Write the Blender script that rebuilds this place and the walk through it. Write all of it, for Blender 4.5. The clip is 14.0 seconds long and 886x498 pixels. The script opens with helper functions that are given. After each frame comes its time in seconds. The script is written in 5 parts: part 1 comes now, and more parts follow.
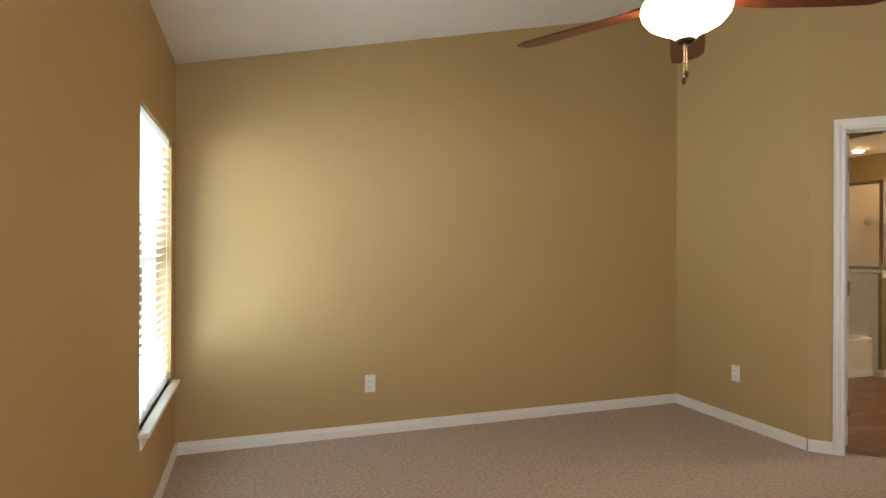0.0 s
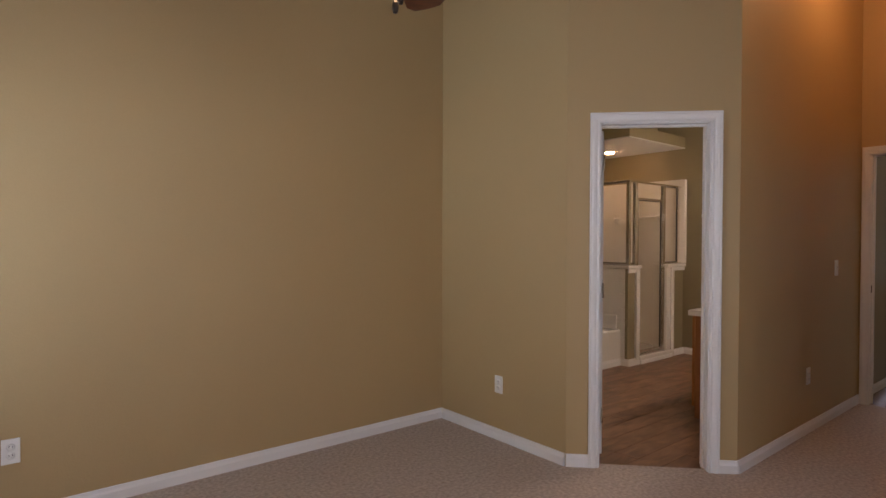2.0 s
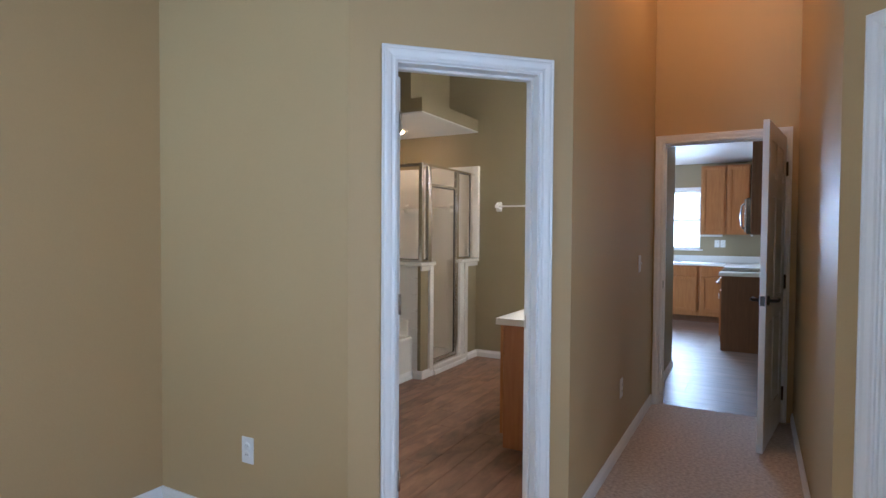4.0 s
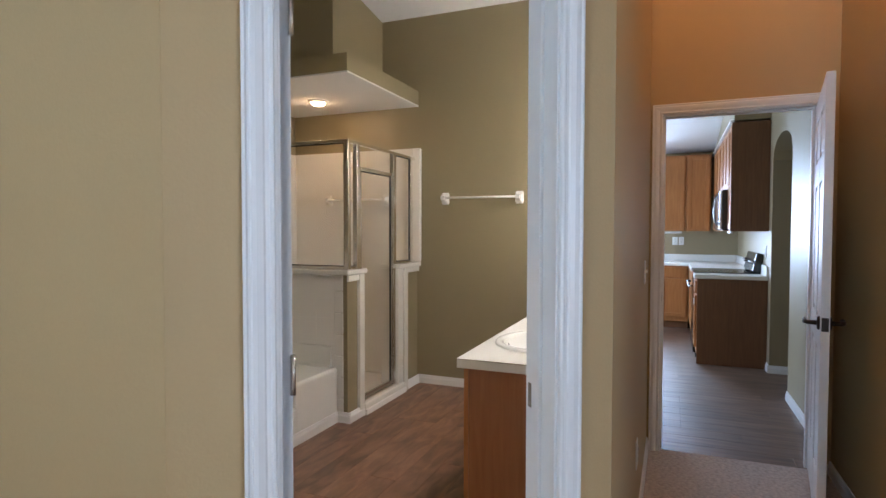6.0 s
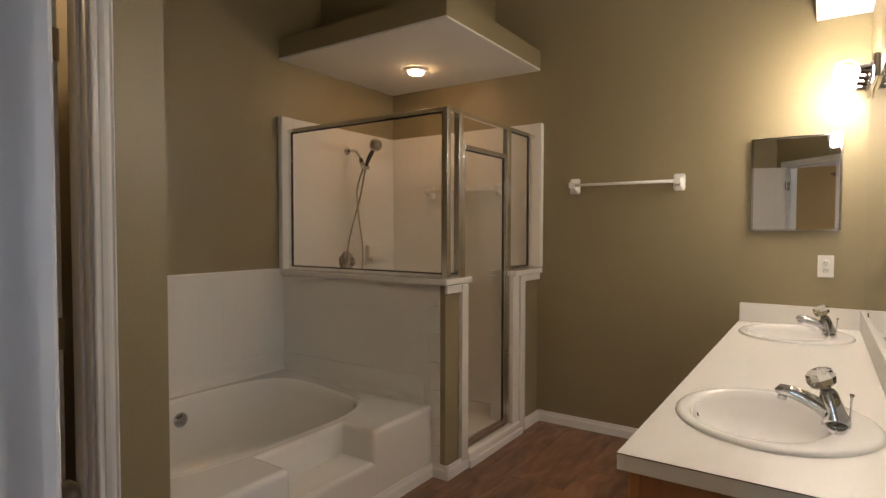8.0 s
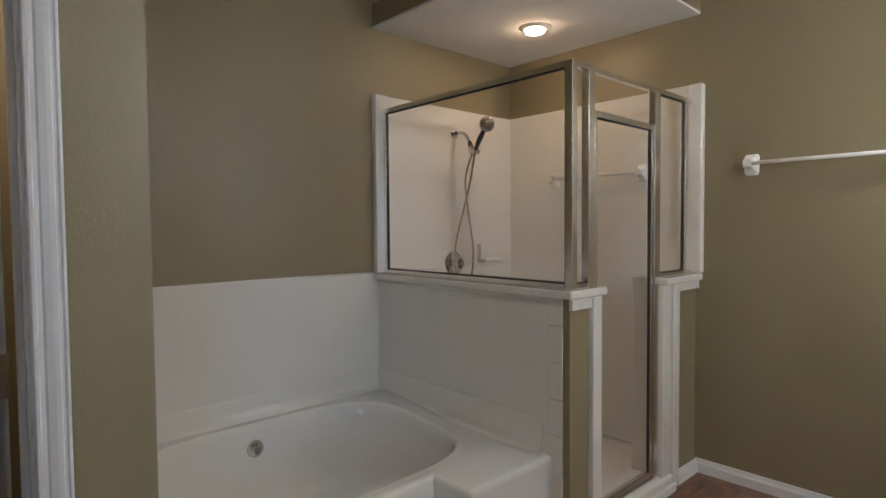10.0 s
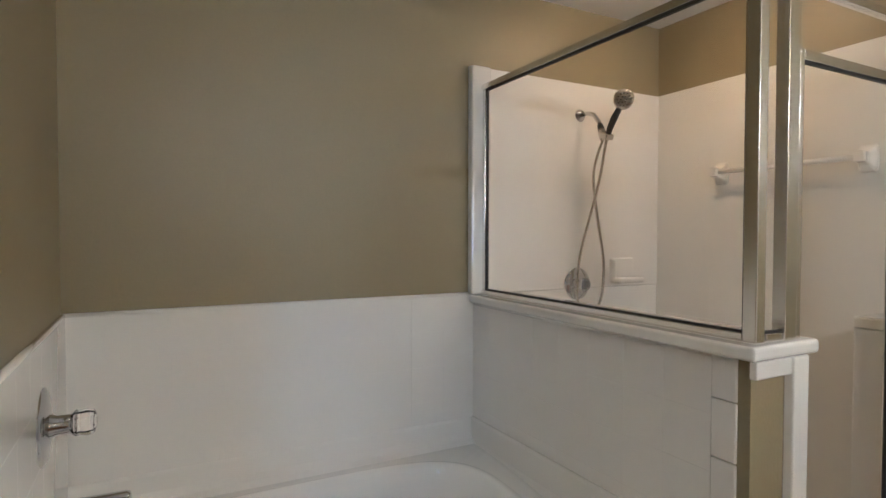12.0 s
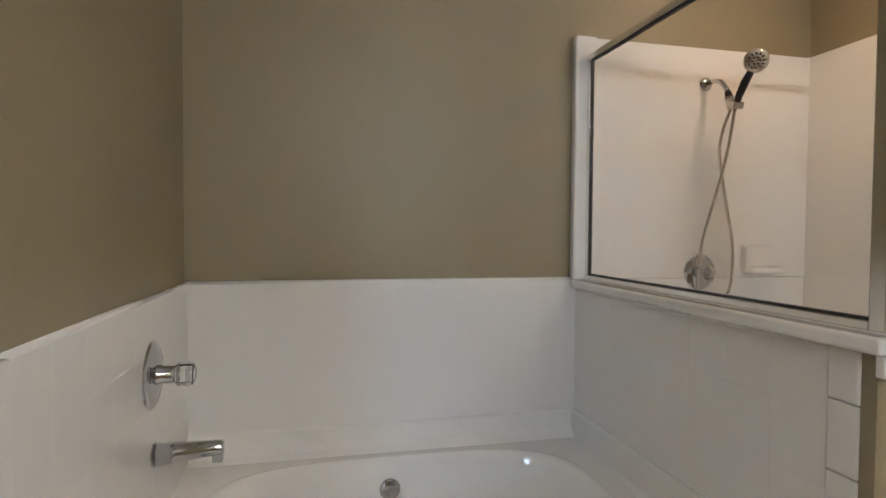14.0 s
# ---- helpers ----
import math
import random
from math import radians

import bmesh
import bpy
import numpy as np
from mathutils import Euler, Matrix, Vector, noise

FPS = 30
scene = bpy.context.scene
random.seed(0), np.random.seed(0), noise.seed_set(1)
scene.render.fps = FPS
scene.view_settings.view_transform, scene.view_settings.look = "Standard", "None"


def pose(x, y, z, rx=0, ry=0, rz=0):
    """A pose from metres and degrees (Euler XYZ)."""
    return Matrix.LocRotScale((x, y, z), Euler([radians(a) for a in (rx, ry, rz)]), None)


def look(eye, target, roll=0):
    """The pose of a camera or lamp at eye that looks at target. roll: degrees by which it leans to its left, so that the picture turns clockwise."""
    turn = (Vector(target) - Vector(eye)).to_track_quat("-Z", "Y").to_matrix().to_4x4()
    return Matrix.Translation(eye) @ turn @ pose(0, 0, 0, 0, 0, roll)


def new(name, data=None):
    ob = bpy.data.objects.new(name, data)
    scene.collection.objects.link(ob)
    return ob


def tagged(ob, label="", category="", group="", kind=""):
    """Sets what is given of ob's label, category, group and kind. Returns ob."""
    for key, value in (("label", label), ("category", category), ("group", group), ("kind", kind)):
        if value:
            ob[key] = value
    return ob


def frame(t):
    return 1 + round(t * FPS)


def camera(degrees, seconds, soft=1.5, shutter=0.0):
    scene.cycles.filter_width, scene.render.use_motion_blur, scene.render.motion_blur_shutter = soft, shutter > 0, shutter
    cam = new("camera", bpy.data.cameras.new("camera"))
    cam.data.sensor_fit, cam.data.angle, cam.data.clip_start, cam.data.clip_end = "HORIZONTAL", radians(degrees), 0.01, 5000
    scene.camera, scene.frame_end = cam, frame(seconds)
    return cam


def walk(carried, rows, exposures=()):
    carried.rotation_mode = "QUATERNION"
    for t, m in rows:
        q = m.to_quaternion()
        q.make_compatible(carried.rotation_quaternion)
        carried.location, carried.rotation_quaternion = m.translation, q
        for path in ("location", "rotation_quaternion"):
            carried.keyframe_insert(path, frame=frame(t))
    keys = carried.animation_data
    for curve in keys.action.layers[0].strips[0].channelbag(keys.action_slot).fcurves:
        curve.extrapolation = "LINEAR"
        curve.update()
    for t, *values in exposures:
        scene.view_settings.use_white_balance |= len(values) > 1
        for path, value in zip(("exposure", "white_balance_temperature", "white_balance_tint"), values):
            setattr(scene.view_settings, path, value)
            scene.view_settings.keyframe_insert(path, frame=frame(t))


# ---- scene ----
cam = camera(76.8, 14.0)
PATH = [
    (0, (0.394, 0.263, 1.277), (1.039, 2.156, 1.275), 0.2),
    (0.5, (0.574, 0.351, 1.29), (1.397, 2.174, 1.285), 0.2),
    (1, (0.727, 0.443, 1.311), (1.699, 2.191, 1.294), 0.2),
    (1.5, (0.897, 0.609, 1.309), (2.013, 2.269, 1.284), 0.2),
    (2, (1.088, 0.775, 1.339), (2.349, 2.327, 1.308), 0.2),
    (2.5, (1.317, 0.944, 1.318), (2.733, 2.356, 1.285), 0.2),
    (3, (1.558, 1.135, 1.342), (3.124, 2.378, 1.302), 0.2),
    (3.5, (1.767, 1.301, 1.34), (3.439, 2.398, 1.295), 0.2),
    (3.7, (1.862, 1.377, 1.342), (3.567, 2.422, 1.292), 0.3),
    (5.8, (2.922, 2.008, 1.346), (4.772, 2.764, 1.281), 0.0),
    (6, (3.028, 2.061, 1.353), (4.878, 2.818, 1.287), 0.1),
    (6.5, (3.264, 2.202, 1.344), (5.099, 2.995, 1.287), 0.1),
    (7, (3.51, 2.32, 1.346), (5.31, 3.189, 1.282), 0.1),
    (7.5, (3.739, 2.416, 1.34), (5.472, 3.413, 1.283), 0.1),
    (8, (3.917, 2.506, 1.331), (5.573, 3.626, 1.266), 0.1),
    (8.2, (3.982, 2.537, 1.319), (5.606, 3.703, 1.26), -0.1),
    (10.3, (4.577, 2.923, 1.332), (5.901, 4.42, 1.262), -0.2),
    (10.5, (4.623, 2.969, 1.323), (5.932, 4.48, 1.262), 0.0),
    (11, (4.783, 3.121, 1.338), (6.012, 4.698, 1.278), -0.0),
    (11.5, (4.95, 3.237, 1.354), (6.066, 4.896, 1.299), 0.2),
    (12, (5.097, 3.32, 1.34), (6.032, 5.087, 1.288), 0.1),
    (12.5, (5.173, 3.348, 1.327), (5.891, 5.214, 1.273), 0.1),
    (13, (5.238, 3.331, 1.315), (5.797, 5.251, 1.266), 0.1),
    (13.5, (5.287, 3.309, 1.292), (5.774, 5.249, 1.246), 0.2),
    (14, (5.31, 3.292, 1.271), (5.756, 5.24, 1.209), 0.4),
]
LIGHTING = [(0.0, 0.06, 7400, 17), (1.0, -0.22, 7700, 20), (1.5, -0.28, 7300, 25), (2.0, -0.28, 6350, 28), (2.5, -0.14, 5200, 18), (3.0, 0.05, 4830, 15), (3.7, 0.28, 4850, 14), (5.8, 0.40, 5080, 14), (6.5, 0.30, 5400, 15), (7.0, 0.25, 5550, 16), (7.5, -0.02, 5700, 17), (8.2, -0.37, 5950, 17), (10.3, 0.10, 4720, 12), (11.0, 0.11, 4840, 13), (11.5, 0.35, 4840, 13), (12.0, 0.52, 4800, 12), (14.0, 0.53, 4800, 12)]
walk(cam, [(t, look(eye, target, roll)) for t, eye, target, roll in PATH], LIGHTING)

# ---- light ----
world = bpy.data.worlds.new("sky")
scene.world = world
world.use_nodes = True
wn = world.node_tree.nodes
sky = wn.new("ShaderNodeTexSky")
sky.sky_type, sky.sun_disc = "NISHITA", False
sky.sun_elevation, sky.sun_rotation = radians(50), radians(200)
world.node_tree.links.new(sky.outputs[0], wn["Background"].inputs[0])
wn["Background"].inputs[1].default_value = 0.12


def lamp(name, kind, m, power, color, size=0.1, size_y=None):
    data = bpy.data.lights.new(name, kind)
    data.energy, data.color = power, color
    if kind == "AREA":
        data.size = size
        if size_y:
            data.shape, data.size_y = "RECTANGLE", size_y
    elif kind == "POINT":
        data.shadow_soft_size = size
    ob = new(name, data)
    ob.matrix_world = m
    return ob


sun = lamp("sun", "SUN", look((0, 0, 0), (-0.5, 0.55, -0.75)), 2.5, (1.0, 0.95, 0.88))
sun.data.angle = radians(0.5)
DAY = (0.78, 0.90, 1.0)
WARM = (1.0, 0.72, 0.42)
lamp("window_daylight", "AREA", look((-0.75, 3.38, 1.05), (1.0, 3.38, 1.75)), 138, (0.64, 0.88, 1.0), 1.5, 1.9)
lamp("rear_window_daylight", "AREA", look((1.6, -2.1, 1.45), (1.6, 1.0, 1.3)), 76, DAY, 2.0, 1.6)
lamp("kitchen_window_daylight", "AREA", look((12.65, 2.9, 1.65), (9.0, 2.9, 1.4)), 250, DAY, 1.7, 1.4)
lamp("kitchen_side_daylight", "AREA", look((9.7, 5.7, 1.3), (9.7, 2.0, 1.0)), 135, DAY, 2.0, 2.2)
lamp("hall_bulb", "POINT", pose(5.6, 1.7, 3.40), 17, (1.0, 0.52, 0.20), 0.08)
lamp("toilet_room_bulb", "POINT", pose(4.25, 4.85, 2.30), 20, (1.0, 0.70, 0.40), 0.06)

# ---- materials ----


def material(name, color, rough=0.6, metal=0.0, var=0.06, scale=3.0, bump=0.0, bump_scale=200.0, fine=0.03, spec=0.5, coat=0.0):
    """A surface with large and small variation in colour, and fine relief."""
    m = bpy.data.materials.new(name)
    m.use_nodes = True
    nt = m.node_tree
    b = nt.nodes["Principled BSDF"]
    b.inputs["Roughness"].default_value = rough
    b.inputs["Metallic"].default_value = metal
    b.inputs["Specular IOR Level"].default_value = spec
    b.inputs["Coat Weight"].default_value = coat
    tc = nt.nodes.new("ShaderNodeTexCoord")
    big = nt.nodes.new("ShaderNodeTexNoise")
    big.inputs["Scale"].default_value, big.inputs["Detail"].default_value = scale, 4
    small = nt.nodes.new("ShaderNodeTexNoise")
    small.inputs["Scale"].default_value, small.inputs["Detail"].default_value = bump_scale, 2
    nt.links.new(tc.outputs["Object"], big.inputs["Vector"])
    nt.links.new(tc.outputs["Object"], small.inputs["Vector"])
    add = nt.nodes.new("ShaderNodeMath")
    add.operation = "MULTIPLY_ADD"
    nt.links.new(small.outputs["Fac"], add.inputs[0])
    add.inputs[1].default_value = fine / max(var, 1e-3)
    nt.links.new(big.outputs["Fac"], add.inputs[2])
    ramp = nt.nodes.new("ShaderNodeMapRange")
    ramp.inputs["From Min"].default_value, ramp.inputs["From Max"].default_value = 0.3, 0.7 + fine / max(var, 1e-3)
    ramp.inputs["To Min"].default_value, ramp.inputs["To Max"].default_value = 1 - var, 1 + var
    nt.links.new(add.outputs[0], ramp.inputs["Value"])
    mix = nt.nodes.new("ShaderNodeVectorMath")
    mix.operation = "SCALE"
    mix.inputs[0].default_value = color
    nt.links.new(ramp.outputs[0], mix.inputs["Scale"])
    nt.links.new(mix.outputs[0], b.inputs["Base Color"])
    if bump:
        bp = nt.nodes.new("ShaderNodeBump")
        bp.inputs["Strength"].default_value, bp.inputs["Distance"].default_value = bump, 0.002
        nt.links.new(small.outputs["Fac"], bp.inputs["Height"])
        nt.links.new(bp.outputs[0], b.inputs["Normal"])
    return m


def wood(name, dark, light, rough=0.4, grain=(1, 1, 14), scale=6.0, bump=0.05, island=0.0, coat=0.0):
    """Wood whose grain is stretched along one axis."""
    m = bpy.data.materials.new(name)
    m.use_nodes = True
    nt = m.node_tree
    b = nt.nodes["Principled BSDF"]
    b.inputs["Roughness"].default_value = rough
    b.inputs["Coat Weight"].default_value = coat
    tc = nt.nodes.new("ShaderNodeTexCoord")
    mp = nt.nodes.new("ShaderNodeMapping")
    mp.inputs["Scale"].default_value = tuple(10.0 / g for g in grain)
    info = nt.nodes.new("ShaderNodeObjectInfo")
    off = nt.nodes.new("ShaderNodeVectorMath")
    off.operation = "SCALE"
    off.inputs[0].default_value = (37, 23, 51)
    nt.links.new(info.outputs["Random"], off.inputs["Scale"])
    nt.links.new(off.outputs[0], mp.inputs["Location"])
    nt.links.new(tc.outputs["Object"], mp.inputs["Vector"])
    n = nt.nodes.new("ShaderNodeTexNoise")
    n.inputs["Scale"].default_value, n.inputs["Detail"].default_value, n.inputs["Distortion"].default_value = scale, 6, 0.6
    nt.links.new(mp.outputs[0], n.inputs["Vector"])
    shift = nt.nodes.new("ShaderNodeMath")
    shift.operation = "MULTIPLY_ADD"
    nt.links.new(info.outputs["Random"], shift.inputs[0])
    shift.inputs[1].default_value = island
    nt.links.new(n.outputs["Fac"], shift.inputs[2])
    cr = nt.nodes.new("ShaderNodeValToRGB")
    cr.color_ramp.elements[0].position, cr.color_ramp.elements[1].position = 0.3, 0.72 + island
    cr.color_ramp.elements[0].color, cr.color_ramp.elements[1].color = (*dark, 1), (*light, 1)
    nt.links.new(shift.outputs[0], cr.inputs[0])
    nt.links.new(cr.outputs[0], b.inputs["Base Color"])
    bp = nt.nodes.new("ShaderNodeBump")
    bp.inputs["Strength"].default_value, bp.inputs["Distance"].default_value = bump, 0.002
    nt.links.new(n.outputs["Fac"], bp.inputs["Height"])
    nt.links.new(bp.outputs[0], b.inputs["Normal"])
    return m


def glow(name, color, strength):
    m = bpy.data.materials.new(name)
    m.use_nodes = True
    b = m.node_tree.nodes["Principled BSDF"]
    b.inputs["Base Color"].default_value = (0.9, 0.9, 0.88, 1)
    b.inputs["Emission Color"].default_value = (*color, 1)
    b.inputs["Emission Strength"].default_value = strength
    return m


def clear(name, rough=0.0, tint=(1, 1, 1), sheen=0.035):
    """Thin clear pane: mostly see-through with a mirror-like sheen."""
    m = bpy.data.materials.new(name)
    m.use_nodes = True
    nt = m.node_tree
    nt.nodes.clear()
    out = nt.nodes.new("ShaderNodeOutputMaterial")
    t = nt.nodes.new("ShaderNodeBsdfTransparent")
    t.inputs[0].default_value = (*tint, 1)
    g = nt.nodes.new("ShaderNodeBsdfGlossy")
    g.inputs["Roughness"].default_value = rough
    f = nt.nodes.new("ShaderNodeLayerWeight")
    f.inputs["Blend"].default_value = 0.5
    pw = nt.nodes.new("ShaderNodeMath")
    pw.operation = "POWER"
    nt.links.new(f.outputs["Facing"], pw.inputs[0])
    pw.inputs[1].default_value = 5.0
    sc = nt.nodes.new("ShaderNodeMath")
    sc.operation = "MULTIPLY_ADD"
    nt.links.new(pw.outputs[0], sc.inputs[0])
    sc.inputs[1].default_value, sc.inputs[2].default_value = 0.55, sheen
    mx = nt.nodes.new("ShaderNodeMixShader")
    nt.links.new(sc.outputs[0], mx.inputs[0])
    nt.links.new(t.outputs[0], mx.inputs[1])
    nt.links.new(g.outputs[0], mx.inputs[2])
    nt.links.new(mx.outputs[0], out.inputs[0])
    return m


TAN = material("tan_wall_paint", (0.445, 0.316, 0.147), 0.55, var=0.045, scale=1.2, bump=0.3, bump_scale=130)
OLIVE = material("olive_wall_paint", (0.27, 0.225, 0.125), 0.42, var=0.045, scale=1.2, bump=0.3, bump_scale=130)
KITCHEN_PAINT = material("kitchen_wall_paint", (0.31, 0.252, 0.145), 0.45, var=0.045, scale=1.2, bump=0.3, bump_scale=130)
CEILING_WHITE = material("white_textured_ceiling", (0.78, 0.77, 0.74), 0.85, var=0.03, scale=6, bump=0.8, bump_scale=90)
TRIM_WHITE = material("white_semigloss_trim", (0.78, 0.77, 0.75), 0.32, var=0.02, scale=5, bump=0.05, bump_scale=60)
CARPET = material("beige_cut_pile_carpet", (0.47, 0.405, 0.36), 0.95, var=0.40, scale=50, bump=0.9, bump_scale=170, fine=0.14, spec=0.1)
ACRYLIC = material("white_acrylic", (0.815, 0.795, 0.738), 0.03, var=0.012, scale=3, coat=0.7)
LAMINATE = material("white_laminate", (0.80, 0.785, 0.74), 0.35, var=0.02, scale=20, bump_scale=300, fine=0.03)
PORCELAIN = material("white_porcelain", (0.88, 0.87, 0.84), 0.14, var=0.008)
CHROME = material("chrome", (0.58, 0.58, 0.59), 0.07, 1.0, var=0.02)
NICKEL = material("brushed_nickel", (0.60, 0.56, 0.50), 0.26, 1.0, var=0.05, scale=30)
ALUMINIUM = material("silver_aluminium_frame", (0.82, 0.805, 0.775), 0.24, 1.0, var=0.05, scale=12)
SEAL = material("black_rubber_seal", (0.012, 0.012, 0.012), 0.5)
BRONZE = material("dark_bronze", (0.035, 0.028, 0.024), 0.35, 0.7)
PLASTIC = material("white_plastic", (0.76, 0.75, 0.71), 0.35, var=0.015)
SLOT = material("dark_slot", (0.02, 0.02, 0.02), 0.6)
BLACK = material("black_appliance", (0.012, 0.012, 0.013), 0.15)
STEEL = material("stainless_steel", (0.45, 0.45, 0.45), 0.25, 1.0)
MIRROR = material("silvered_mirror", (0.86, 0.87, 0.86), 0.0, 1.0, var=0.002, fine=0.001)
OAK = wood("honey_oak", (0.31, 0.122, 0.030), (0.41, 0.178, 0.050), 0.38, (1, 1, 14), 5)
VANITY_OAK = wood("orange_brown_oak_side", (0.29, 0.112, 0.036), (0.35, 0.148, 0.05), 0.42, (1, 1, 14), 5)
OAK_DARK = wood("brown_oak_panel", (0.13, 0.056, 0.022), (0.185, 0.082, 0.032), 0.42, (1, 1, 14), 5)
CHERRY = wood("red_brown_fan_blade", (0.07, 0.018, 0.009), (0.15, 0.045, 0.022), 0.35, (14, 1, 1), 5)
PLANK = wood("dark_walnut_vinyl_plank", (0.078, 0.036, 0.019), (0.31, 0.168, 0.096), 0.36, (5, 1.6, 1), 2.2, 0.2, 0.12)
PLANK_GREY = wood("brown_grey_vinyl_plank", (0.085, 0.050, 0.031), (0.23, 0.148, 0.098), 0.42, (9, 1, 1), 2.6, 0.15, 0.12)
GLASS = clear("clear_glass")
CRYSTAL = material("clear_acrylic", (0.96, 0.96, 0.96), 0.02, var=0.0, fine=0.0)
CRYSTAL.node_tree.nodes["Principled BSDF"].inputs["Transmission Weight"].default_value = 1.0
CRYSTAL.node_tree.nodes["Principled BSDF"].inputs["IOR"].default_value = 1.49
FROST = glow("lit_frosted_glass", (1.0, 0.68, 0.34), 35)
BULB = glow("lit_globe_bulb", (1.0, 0.83, 0.60), 255)
CANLIGHT = glow("lit_recessed_lens", (1.0, 0.56, 0.23), 96)
OUTSIDE = glow("bright_hazy_daylight", (0.88, 0.95, 1.0), 4.0)
SLAT_WHITE = material("white_blind_slat", (0.82, 0.82, 0.80), 0.45, var=0.02)


def let_light_through(m, color, share):
    """Mix translucency into a material, as thin vinyl has it."""
    nt = m.node_tree
    out = [n for n in nt.nodes if n.type == "OUTPUT_MATERIAL"][0]
    tr = nt.nodes.new("ShaderNodeBsdfTranslucent")
    tr.inputs["Color"].default_value = (*color, 1)
    mx = nt.nodes.new("ShaderNodeMixShader")
    mx.inputs[0].default_value = share
    nt.links.new(nt.nodes["Principled BSDF"].outputs[0], mx.inputs[1])
    nt.links.new(tr.outputs[0], mx.inputs[2])
    nt.links.new(mx.outputs[0], out.inputs["Surface"])


let_light_through(SLAT_WHITE, (0.85, 0.87, 0.88), 0.45)

# ---- mesh helpers ----


def box(bm, x0, x1, y0, y1, z0, z1, m=None):
    vs = [bm.verts.new(Vector((x, y, z))) for x in (x0, x1) for y in (y0, y1) for z in (z0, z1)]
    if m is not None:
        for v in vs:
            v.co = m @ v.co
    for f in ((0, 1, 3, 2), (4, 6, 7, 5), (0, 4, 5, 1), (2, 3, 7, 6), (0, 2, 6, 4), (1, 5, 7, 3)):
        bm.faces.new([vs[i] for i in f])
    return vs


def soft(bm, w=0.004, seg=2):
    bmesh.ops.recalc_face_normals(bm, faces=bm.faces)
    bmesh.ops.bevel(bm, geom=list(bm.edges), offset=w, segments=seg, profile=0.5, affect="EDGES", clamp_overlap=True)
    return bm


def block(x0, x1, y0, y1, z0, z1, w=0.0, m=None, seg=2):
    bm = bmesh.new()
    box(bm, x0, x1, y0, y1, z0, z1, m)
    if w:
        soft(bm, w, seg)
    return bm


def eased(x0, x1, y0, y1, z0, z1, w, keep, seg=4):
    """A block whose edges are rounded where keep(middle of the edge) holds."""
    bm = bmesh.new()
    box(bm, x0, x1, y0, y1, z0, z1)
    bmesh.ops.recalc_face_normals(bm, faces=bm.faces)
    edges = [e for e in bm.edges if keep((e.verts[0].co + e.verts[1].co) / 2)]
    bmesh.ops.bevel(bm, geom=edges, offset=w, segments=seg, profile=0.5, affect="EDGES")
    return bm


def lathe(profile, n=32, m=None, closed=False):
    """A body of revolution about z from (radius, height) pairs."""
    bm = bmesh.new()
    rings = []
    for r, z in profile:
        if r < 1e-5:
            rings.append([bm.verts.new((0, 0, z))])
        else:
            rings.append([bm.verts.new((r * math.cos(2 * math.pi * k / n), r * math.sin(2 * math.pi * k / n), z)) for k in range(n)])
    for a, b in zip(rings, rings[1:]):
        for k in range(n):
            l = (k + 1) % n
            if len(a) == 1 and len(b) > 1:
                bm.faces.new((a[0], b[k], b[l]))
            elif len(b) == 1 and len(a) > 1:
                bm.faces.new((a[k], a[l], b[0]))
            elif len(a) > 1:
                bm.faces.new((a[k], a[l], b[l], b[k]))
    for f in bm.faces:
        f.smooth = True
    bmesh.ops.recalc_face_normals(bm, faces=bm.faces)
    if m is not None:
        bmesh.ops.transform(bm, matrix=m, verts=bm.verts)
    return bm


def tube(points, r, n=12, radii=None):
    """A round tube along a line of points, capped."""
    bm = bmesh.new()
    pts = [Vector(p) for p in points]
    rings, side = [], None
    for i, p in enumerate(pts):
        d = (pts[min(i + 1, len(pts) - 1)] - pts[max(i - 1, 0)]).normalized()
        if side is None:
            side = d.orthogonal().normalized()
        side = (side - d * side.dot(d)).normalized()
        up = d.cross(side)
        rr = radii[i] if radii else r
        rings.append([bm.verts.new(p + rr * (math.cos(2 * math.pi * k / n) * side + math.sin(2 * math.pi * k / n) * up)) for k in range(n)])
    for a, b in zip(rings, rings[1:]):
        for k in range(n):
            f = bm.faces.new((a[k], a[(k + 1) % n], b[(k + 1) % n], b[k]))
            f.smooth = True
    bm.faces.new(rings[0][::-1])
    bm.faces.new(rings[-1])
    bmesh.ops.recalc_face_normals(bm, faces=bm.faces)
    return bm


def merge(*bms):
    """Joins pieces into one mesh."""
    out = bms[0]
    for b in bms[1:]:
        me = bpy.data.meshes.new("piece")
        b.to_mesh(me)
        out.from_mesh(me)
        b.free()
        bpy.data.meshes.remove(me)
    return out


def moved(bm, m):
    bmesh.ops.transform(bm, matrix=m, verts=bm.verts)
    return bm


def extrude_outline(outline, z0, z1):
    """A prism over an outline of (x, y)."""
    bm = bmesh.new()
    a = [bm.verts.new((x, y, z0)) for x, y in outline]
    b = [bm.verts.new((x, y, z1)) for x, y in outline]
    n = len(a)
    for k in range(n):
        bm.faces.new((a[k], a[(k + 1) % n], b[(k + 1) % n], b[k]))
    bm.faces.new(a[::-1])
    bm.faces.new(b)
    bmesh.ops.recalc_face_normals(bm, faces=bm.faces)
    return bm


def part(name, bm, mat, parent=None, label=""):
    me = bpy.data.meshes.new(name)
    bm.to_mesh(me)
    bm.free()
    me.materials.append(mat)
    ob = new(name, me)
    if parent is not None:
        ob.parent = parent
    if label:
        ob["label"] = label
    return ob


def thing(name, m, label, category, group="", kind=""):
    ob = new(name)
    ob.matrix_world = m
    return tagged(ob, label, category, group, kind)


